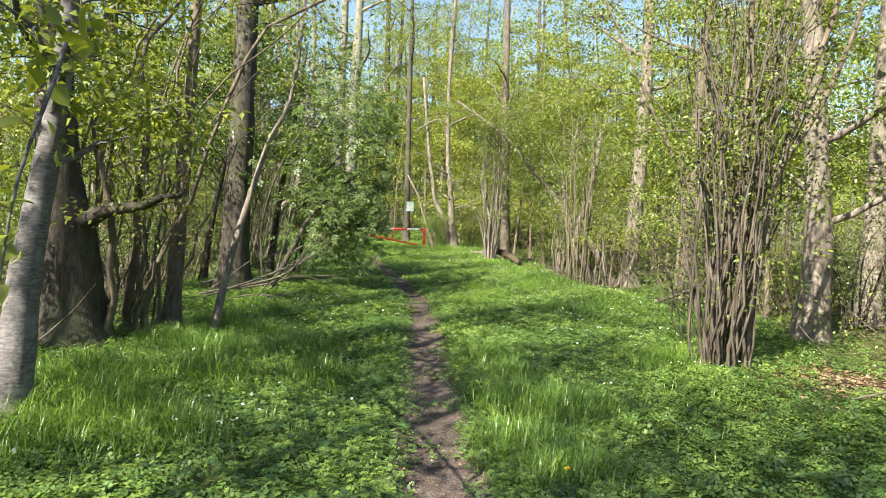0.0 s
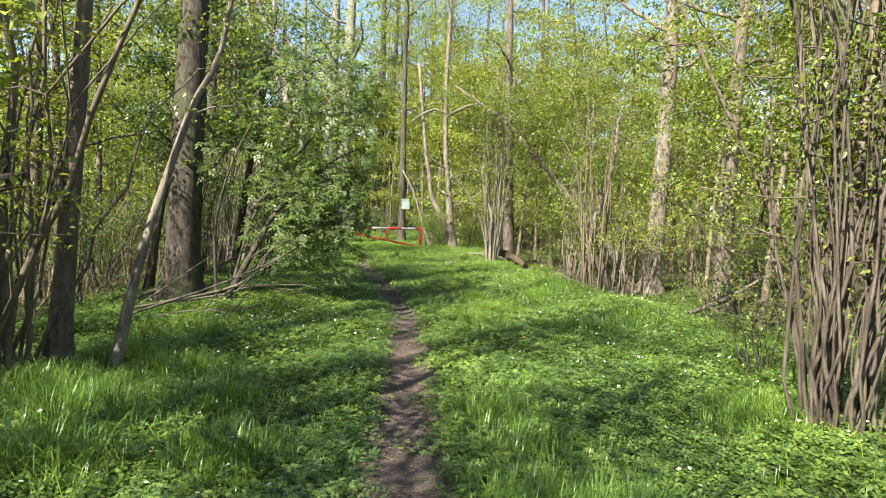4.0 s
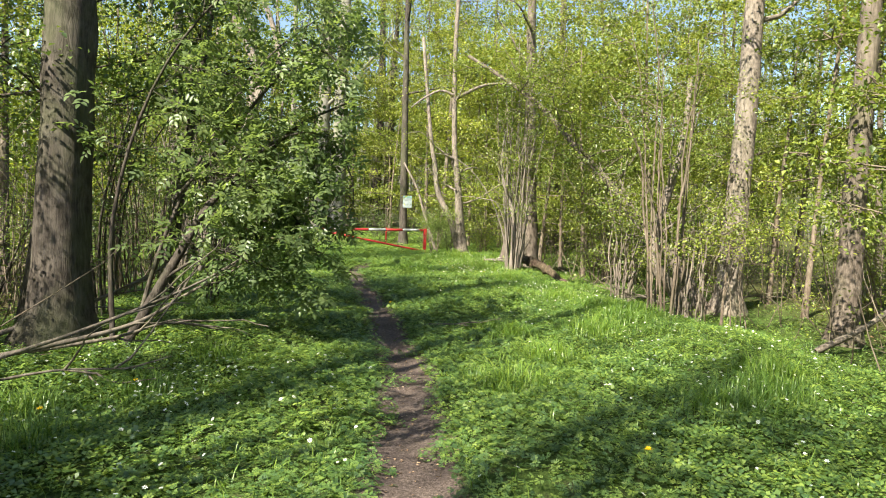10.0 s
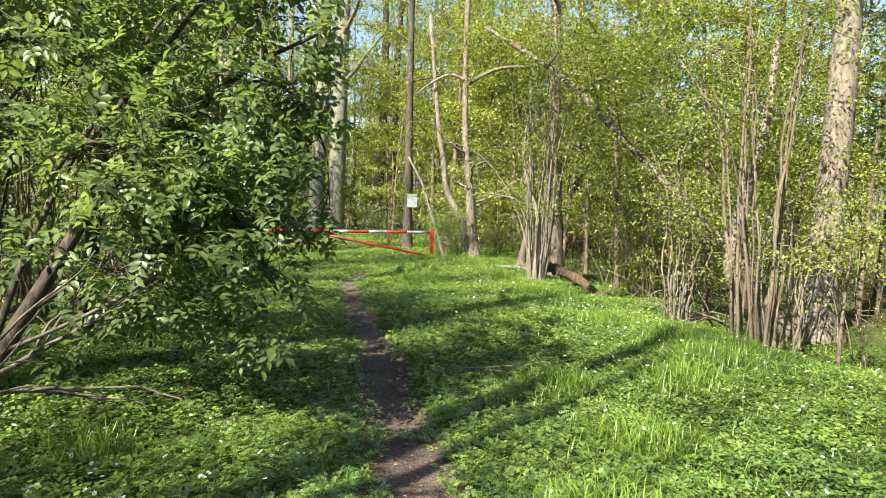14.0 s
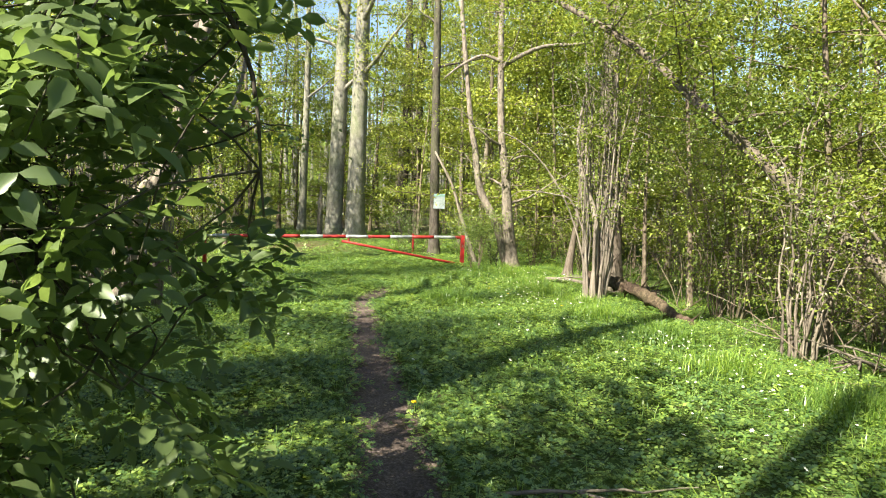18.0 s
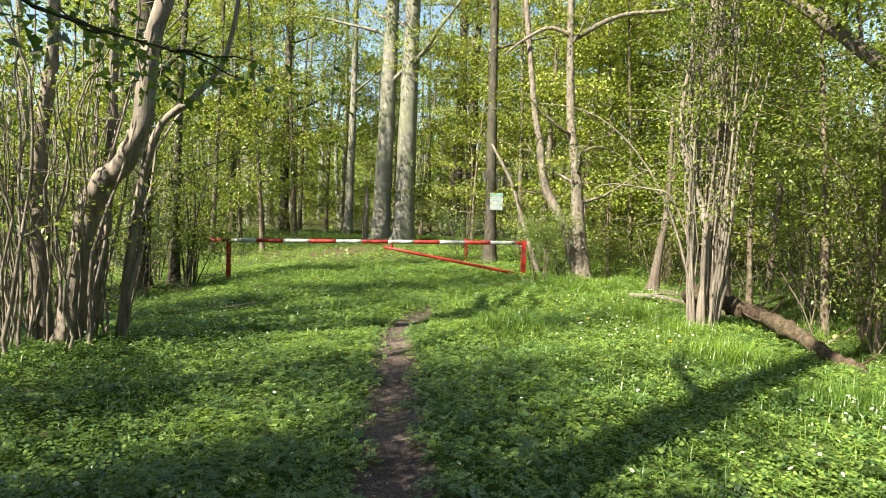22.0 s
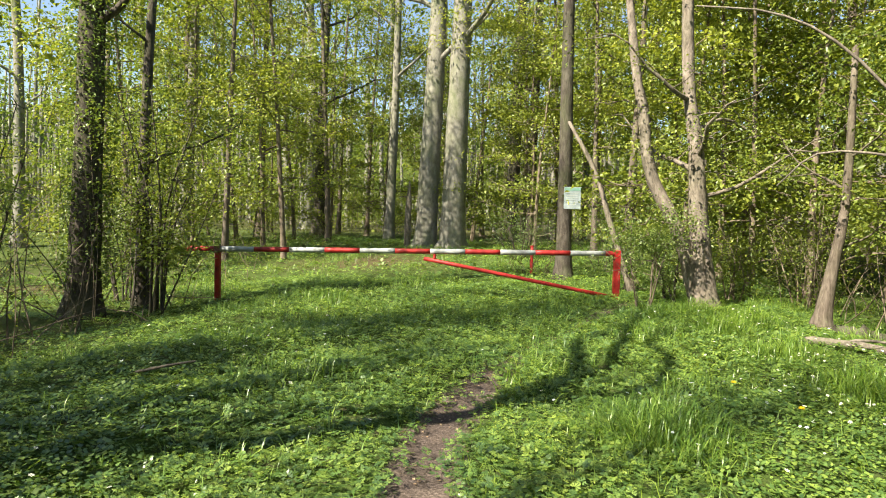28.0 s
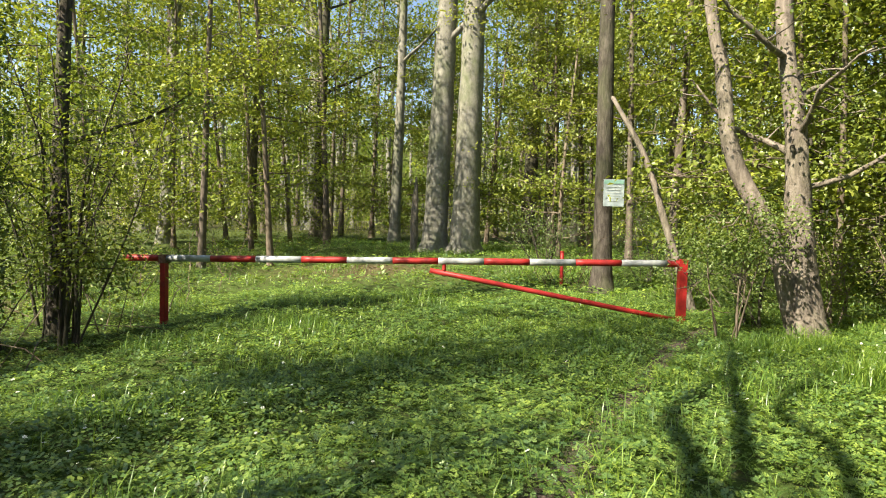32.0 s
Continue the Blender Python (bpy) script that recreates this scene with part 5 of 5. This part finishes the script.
for pts, r in [([gz(-4.4, 12.3, 0.06), gz(-3.3, 13.3, 0.25), gz(-2.9, 13.9, 0.5), gz(-2.4, 14.6, 0.9)], 0.03), ([gz(-4.5, 12.6, 0.05), gz(-3.4, 13.3, 0.15), gz(-2.9, 13.5, 0.28), gz(-2.4, 13.7, 0.2)], 0.024), ([gz(-4.2, 12.0, 0.04), gz(-3.2, 12.9, 0.42), gz(-2.4, 13.8, 0.85), gz(-2.1, 14.6, 1.3)], 0.022), ([gz(-3.9, 11.9, 0.03), gz(-3.4, 12.3, 0.1), gz(-3.0, 12.5, 0.1), gz(-2.6, 12.8, 0.05)], 0.014), ([gz(-4.8, 13.4, 0.1), gz(-3.9, 14.4, 0.5), gz(-3.0, 15.6, 1.2)], 0.03)]:
    fallen("fallen_branch", "dead grey branch lying forked over the grass", pts, r, r * 0.35, M_FALLEN, 6, "branch", DG)
fallen("fallen_branch", "pale cut pole leaning by the oak", [gz(5.3, 16.0, 0.05), gz(6.4, 16.6, 0.4), gz(7.6, 17.2, 0.9)], 0.05, 0.035, M_FALLEN, 0, "branch", DG)
fallen("fallen_branch", "thin bent dead twig arching over the leaves", [gz(4.3, 6.9, 0.0), gz(4.5, 6.3, 0.25), gz(4.55, 5.7, 0.1), gz(4.5, 5.2, 0.0)], 0.012, 0.005, M_FALLEN, 1, "branch", DG)
fallen("fallen_branch", "thin dead stick across the leaves", [gz(-0.3, 15.9, 0.03), gz(0.15, 15.95, 0.06), gz(0.6, 15.7, 0.03)], 0.014, 0.006, M_FALLEN, 2, "branch", DG)
fallen("fallen_branch", "short pale stick lying on the leaves", [gz(-5.2, 23.95, 0.06), gz(-5.0, 24.15, 0.09), gz(-4.85, 24.3, 0.1)], 0.014, 0.01, M_FALLEN, 0, "branch", DG)
for k in range(9):
    x, y = rng.uniform(4.0, 7.0), rng.uniform(14, 28)
    a = rng.uniform(0, 6.28)
    fallen("fallen_branch", "dead grey branch in the undergrowth", [gz(x, y, 0.05), gz(x + 0.6 * math.cos(a), y + 0.6 * math.sin(a), 0.2), gz(x + 1.4 * math.cos(a), y + 1.4 * math.sin(a), 0.15)], 0.025, 0.01, M_FALLEN, 3, "branch", DG)


# ---- plants of the ride ----
def scatter(template_v, template_f, x, y, z, turn, size, tip):
    """Many copies of a small plant in one mesh."""
    n, m = len(x), len(template_v)
    c, s = np.cos(turn)[:, None], np.sin(turn)[:, None]
    tv = template_v[None, :, :] * size[:, None, None]
    vx, vy, vz = tv[..., 0], tv[..., 1], tv[..., 2]
    px, py = vx * c - vy * s, vx * s + vy * c
    pz = vz + px * tip[:, :1] + py * tip[:, 1:]
    v = np.stack([px + x[:, None], py + y[:, None], pz + z[:, None]], -1).reshape(-1, 3)
    f = (template_f[None] + (np.arange(n) * m)[:, None, None]).reshape(-1, 3)
    return v, f


def anemone_plant(seed, small=False):
    """Three deeply cut leaves in a whorl: a folded middle lobe and two wedge-shaped side lobes each."""
    r = np.random.default_rng(seed)
    vs, fs = [], []
    for k in range(3):
        a = k * 2.094 + r.uniform(-0.4, 0.4)
        h = r.uniform(0.035, 0.07)
        o = np.array([math.cos(a) * 0.012, math.sin(a) * 0.012, h])
        L = 0.05 * r.uniform(0.85, 1.2)
        ray = lambda q, s, dz: o + np.array([math.cos(a + q), math.sin(a + q), 0]) * L * s + np.array([0, 0, dz])
        b = len(vs)
        dz = r.uniform(-0.008, 0.006)
        if small:
            vs += [o, ray(-0.75, 0.8, 0.004), ray(0, 1.0, dz), ray(0.75, 0.8, 0.004)]
            fs += [(b, b + 1, b + 2), (b, b + 2, b + 3)]
            continue
        vs += [o, ray(-0.3, 0.62, 0.004), ray(0, 1.0, dz), ray(0.3, 0.62, 0.004), ray(-1.2, 0.72, dz), ray(-0.55, 0.85, 0.003), ray(0.55, 0.85, 0.003), ray(1.2, 0.72, dz)]
        fs += [(b, b + 1, b + 2), (b, b + 2, b + 3), (b, b + 4, b + 5), (b, b + 6, b + 7)]
    return np.array(vs), np.array(fs)


def field(n, seed, x0, x1, y0, y1):
    r = np.random.default_rng(seed)
    return r.uniform(x0, x1, n), r.uniform(y0, y1, n), r


def wave(x, y, s, ph):
    return 0.5 + 0.25 * (np.sin(x * s + ph) * np.cos(y * s * 0.8 - ph * 1.7) + np.sin((x + y) * s * 1.7 + ph * 2.1) * 0.6 + np.sin((x - y * 1.3) * s * 0.6 + ph) * 0.7)


def carpet(n, seed, x0, x1, y0, y1, size, name, label, small=False):
    x, y, r = field(n, seed, x0, x1, y0, y1)
    edge_r = np.interp(y, [0, 10, 20, 30, 40], [8, 8.5, 8, 7, 8]) + 0.8 * (wave(x, y, 1.1, 3.0) - 0.5)
    edge_l = np.interp(y, [0, 8, 20, 30, 40], [-8, -8, -8.5, -15.0, -15]) + 0.8 * (wave(x, y, 1.1, 5.0) - 0.5)
    keep = (trail_amount(x, y) + 0.5 * (wave(x, y, 7, 1.0) - 0.5) < r.uniform(0.3, 0.95, n)) & (x < edge_r) & (x > edge_l) & (litter_amount(x, y) < r.uniform(0.3, 1.0, n)) & (wave(x, y, 1.9, 0.4) + 0.25 * r.uniform(0, 1, n) > 0.16)
    off = trail_dist(x, y)
    keep &= r.uniform(0, 1, n) < np.interp(off, [2.6, 4.6, 6.0, 8.0], [1.0, 0.7, 0.3, 0.1] if y1 < 28 else [1.0, 0.5, 0.5, 0.5])
    keep &= r.uniform(0, 1, n) < np.interp(y, [-6, 2.2, 3.4], [0.02, 0.08, 1.0])
    x, y = x[keep], y[keep]
    # the cushions that the plants form
    swell = 0.07 * (wave(x, y, 3.3, 1.7) - 0.5) + 0.05 * (wave(x, y, 7.1, 0.6) - 0.5)
    near = trail_dist(x, y) < 1.6
    out = []
    for k in range(6):
        s = np.flatnonzero(near if k < 3 else ~near)[k % 3::3]
        m = len(s)
        if not m:
            continue
        v, f = anemone_plant(40 + k, small or k > 2)
        out.append(scatter(v, f, x[s], y[s], grown(x[s], y[s]) + swell[s] + r.uniform(-0.03, 0.04, m), r.uniform(0, 6.28, m), size * r.uniform(0.65, 1.4, m), r.normal(0, 0.3, (m, 2))))
    ob = new(name, mesh_np(name, *joined(out), M_ANEMONE))
    tagged(ob, label, "ground cover", kind="stuff")


carpet(250000, 1, -8.5, 8.5, 2, 14, 0.46, "anemone_carpet", "carpet of green wood anemone leaves beside the trail")
carpet(225000, 2, -8.8, 8.2, 14, 27, 0.45, "anemone_carpet", "sunlit carpet of wood anemone leaves on the ride")
carpet(90000, 3, -14.5, 3.6, 27, 33.5, 0.5, "anemone_carpet", "green leafy ground cover before the barrier", True)
carpet(17000, 4, -15, 4, 33.5, 47, 1.05, "anemone_carpet", "green ground cover behind the barrier", True)


def blades(x, y, h, seed, lean=0.75, width=0.003):
    r = np.random.default_rng(seed)
    n = len(x)
    z = grown(x, y) - 0.01
    a = r.uniform(0, 6.283, n)
    d = np.stack([np.cos(a), np.sin(a), np.zeros(n)], -1)
    s = np.stack([-np.sin(a), np.cos(a), np.zeros(n)], -1)
    ln = (np.abs(r.normal(0, lean, n)) + 0.08)[:, None]
    b = np.stack([x, y, z], -1)
    up = np.array([[0, 0, 1.0]])
    hh, ww = h[:, None], width * r.uniform(0.7, 1.4, n)[:, None]
    m1 = b + up * hh * 0.5 + d * hh * ln * 0.3
    m2 = b + up * hh * 0.85 + d * hh * ln * 0.85
    tip = b + up * hh * (1.0 - 0.25 * ln) + d * hh * ln * 1.6
    v = np.stack([b - s * ww, b + s * ww, m1 - s * ww * 0.9, m1 + s * ww * 0.9, m2 - s * ww * 0.6, m2 + s * ww * 0.6, tip], 1).reshape(-1, 3)
    k = np.arange(n)[:, None] * 7
    f = np.concatenate([k + np.array([q]) for q in ((0, 1, 3), (0, 3, 2), (2, 3, 5), (2, 5, 4), (4, 5, 6))], 1).reshape(-1, 3)
    return v, f


def tufts(spots_, seed, per, spread, tall, name, label):
    r = np.random.default_rng(seed)
    xs, ys, hs = [], [], []
    for x, y, s in spots_:
        n = int(per * s)
        q = r.normal(0, spread * math.sqrt(s), (n, 2))
        xs.append(x + q[:, 0])
        ys.append(y + q[:, 1] * 0.9)
        hs.append(tall * s ** 0.3 * r.uniform(0.45, 1.15, n) * np.exp(-(q ** 2).sum(1) / (5 * spread ** 2 * s)))
    x, y, h = np.concatenate(xs), np.concatenate(ys), np.concatenate(hs)
    keep = trail_amount(x, y) < 0.55
    ob = new(name, mesh_np(name, *blades(x[keep], y[keep], h[keep], seed + 1), M_GRASS))
    tagged(ob, label, "grass", kind="stuff")


near_tufts = [(-2.6, 5.6, 2.2), (-3.1, 6.4, 2.2), (-2.1, 6.6, 1.6), (-1.9, 5.2, 1.4), (-2.9, 4.9, 2), (-2.4, 7.6, 1.8), (-3.0, 8.2, 1.8), (-1.5, 8.0, 1.2), (-2.2, 9.0, 1.6), (-2.9, 9.4, 1.4), (-1.1, 7.0, 1.5), (0.95, 6.4, 1.9), (1.25, 6.2, 1.9), (0.8, 5.3, 1.3), (1.05, 4.7, 1.0), (0.7, 8.1, 1.0), (0.9, 7.4, 0.8), (-3.3, 10.6, 0.9), (-2.6, 10.9, 0.7), (-3.1, 11.6, 0.8), (-2.5, 12.2, 0.6),
              (2.9, 8.1, 1.2), (3.1, 8.5, 1.0), (-2.3, 13.3, 0.6), (0.6, 12.6, 1.0), (1.2, 13.9, 1.0), (2.0, 15.5, 1.3), (2.6, 16.4, 1.4), (3.1, 17.2, 1.4), (2.6, 17.6, 1.4), (2.2, 19.0, 1.3), (1.9, 20.5, 1.3), (1.5, 22.3, 1.4), (1.3, 23.9, 1.3), (1.0, 25.4, 1.3), (0.7, 26.8, 1.3), (0.3, 28.2, 1.2), (0.2, 29.6, 1.4), (-0.3, 29.3, 1.2), (0.9, 28.9, 1.2), (-0.9, 23.6, 1.5), (-1.0, 23.3, 0.9), (0.8, 15.3, 1.0), (3.0, 12.6, 1.2), (3.4, 13.4, 1.2), (2.4, 12.2, 1.1)]
tufts(near_tufts, 21, 560, 0.24, 0.27, "grass_tufts", "tufts of long fresh green grass beside the trail")
far_r = np.random.default_rng(23)
tufts([(far_r.uniform(-7, -0.5), far_r.uniform(24, 31.5), far_r.uniform(0.5, 1.2)) for _ in range(45)] + [(far_r.uniform(-12, 2), far_r.uniform(31, 47), far_r.uniform(0.8, 1.8)) for _ in range(90)] + [(far_r.uniform(1, 7), far_r.uniform(24, 36), far_r.uniform(0.6, 1.4)) for _ in range(45)], 24, 110, 0.3, 0.26, "grass_tufts", "long grass round the barrier")
x, y, r = field(36000, 25, -5.5, 5.5, 3.2, 32)
keep = (trail_amount(x, y) < 0.4) & (wave(x, y, 1.3, 2.0) + 0.2 * r.uniform(0, 1, len(x)) > 0.5) & (litter_amount(x, y) < 0.4)
x, y = x[keep], y[keep]
tagged(new("short_grass", mesh_np("short_grass", *blades(x, y, r.uniform(0.06, 0.15, len(x)), 26, 0.7, 0.0028), M_GRASS)), "short grass blades growing through the anemones", "grass", kind="stuff")

# white anemone flowers
r = np.random.default_rng(31)
pet = [(np.array([[math.cos(a) * 0.003, math.sin(a) * 0.003, 0.0]]), np.array([[math.cos(a), math.sin(a), 0.25]])) for a in np.arange(6) * math.pi / 3]
fv, ff = leaf_quads(np.concatenate([p for p, d in pet]), np.concatenate([d for p, d in pet]), np.tile([[0, 0, 1.0]], (6, 1)), np.full(6, 0.021), np.full(6, 0.013), 0.1)
fx, fy = [], []
for cx, cy, n, s in [(-2.0, 5.8, 40, 0.8), (-1.2, 7.4, 22, 0.9), (2.6, 7.8, 26, 1.0), (-2.2, 9.5, 26, 0.8), (3.0, 10.5, 60, 1.0), (2.6, 9.4, 46, 0.8), (-1.6, 12.0, 60, 0.8), (-2.6, 12.9, 90, 0.6), (-1.9, 11.0, 40, 0.7), (2.8, 13.5, 70, 0.9), (3.9, 14.5, 60, 0.8), (2.2, 15.8, 46, 0.9), (1.9, 18.0, 60, 0.8), (2.3, 19.5, 50, 0.6), (1.4, 20.6, 46, 0.8), (0.4, 25.0, 40, 0.8), (0.9, 26.6, 50, 0.6), (0.5, 24.0, 40, 0.7), (-4.3, 22.5, 40, 1.2), (-5.0, 25.5, 40, 1.0), (-3.0, 19.5, 30, 1.2), (0.8, 28.6, 60, 0.7), (-3, 28, 20, 1.5)]:
    fx.append(r.normal(cx, s, int(n * 1.3)))
    fy.append(r.normal(cy, s, int(n * 1.3)))
fx, fy = np.concatenate(fx), np.concatenate(fy)
ok = trail_amount(fx, fy) < 0.3
fx, fy = fx[ok], fy[ok]
n = len(fx)
tagged(new("anemone_flowers", mesh_np("anemone_flowers", *scatter(fv, ff, fx, fy, grown(fx, fy) + r.uniform(0.10, 0.15, n), r.uniform(0, 6.28, n), r.uniform(0.45, 0.8, n), r.normal(0, 0.35, (n, 2))), M_PETAL)), "small white wood anemone flowers among the leaves", "flowers", kind="stuff")

# yellow flowers
for x, y in [(1.0, 4.5), (-2.9, 11.4), (0.15, 24.4), (-0.2, 25.0), (1.3, 10.8), (-0.9, 17.2), (0.9, 22.5), (-2.6, 12.2)]:
    fl = thing("yellow_flower", "yellow dandelion flower among green leaves", "flower", "yellow flowers", foot(x, y, 0))
    part("stalk", mesh_np("stalk", *tube(bowed([(0, 0, -0.03), (0.005, 0, 0.06), (0.0, 0, 0.12)], 5), np.full(5, 0.003), 5, 0), M_GRASS, True), fl)
    a = np.concatenate([np.arange(14) * 6.283 / 14, np.arange(9) * 6.283 / 9 + 0.2])
    up = np.concatenate([np.full(14, 0.15), np.full(9, 0.7)])
    d = np.stack([np.cos(a), np.sin(a), up], -1)
    part("head", mesh_np("head", *leaf_quads(np.tile([[0, 0, 0.12]], (23, 1)) + d * 0.002, d, np.tile([[0, 0, 1.0]], (23, 1)) + 0 * d, np.full(23, 0.024), np.full(23, 0.009), 0.1), M_YELLOW), fl)

# dead leaves on the trail and in the wood
x, y, r = field(17000, 35, -3.2, 1.0, 2.5, 31)
keep = (trail_amount(x, y) > 0.25) & (r.uniform(0, 1, len(x)) < 0.85)
x1, y1 = x[keep], y[keep]
x, y, r = field(26000, 36, -12, 12, 3, 40)
keep = litter_amount(x, y) > r.uniform(0.1, 1, len(x))
x2, y2 = x[keep], y[keep]
x3, y3 = np.array(np.random.default_rng(37).normal(4.9, 0.8, 1500)), np.array(np.random.default_rng(38).normal(7.6, 0.7, 1500))
for nm, xx, yy, lo, hi, lab in (("trail_litter", x1, y1, 0.01, 0.034, "crumbled dead leaves trodden into the trail"), ("leaf_litter", np.concatenate([x2, x3]), np.concatenate([y2, y3]), 0.04, 0.085, "brown dead leaves on the floor of the wood")):
    n = len(xx)
    a = r.uniform(0, 6.28, n)
    L = r.uniform(lo, hi, n)
    d = np.stack([np.cos(a), np.sin(a), r.normal(0, 0.12, n)], -1)
    nn = np.stack([r.normal(0, 0.3, n), r.normal(0, 0.3, n), np.ones(n)], -1)
    tagged(new(nm, mesh_np(nm, *leaf_quads(np.stack([xx, yy, grown(xx, yy) + 0.008], -1), d, nn, L, L * 0.6, 0.2), M_LITTER)), lab, "dead leaves", kind="stuff")
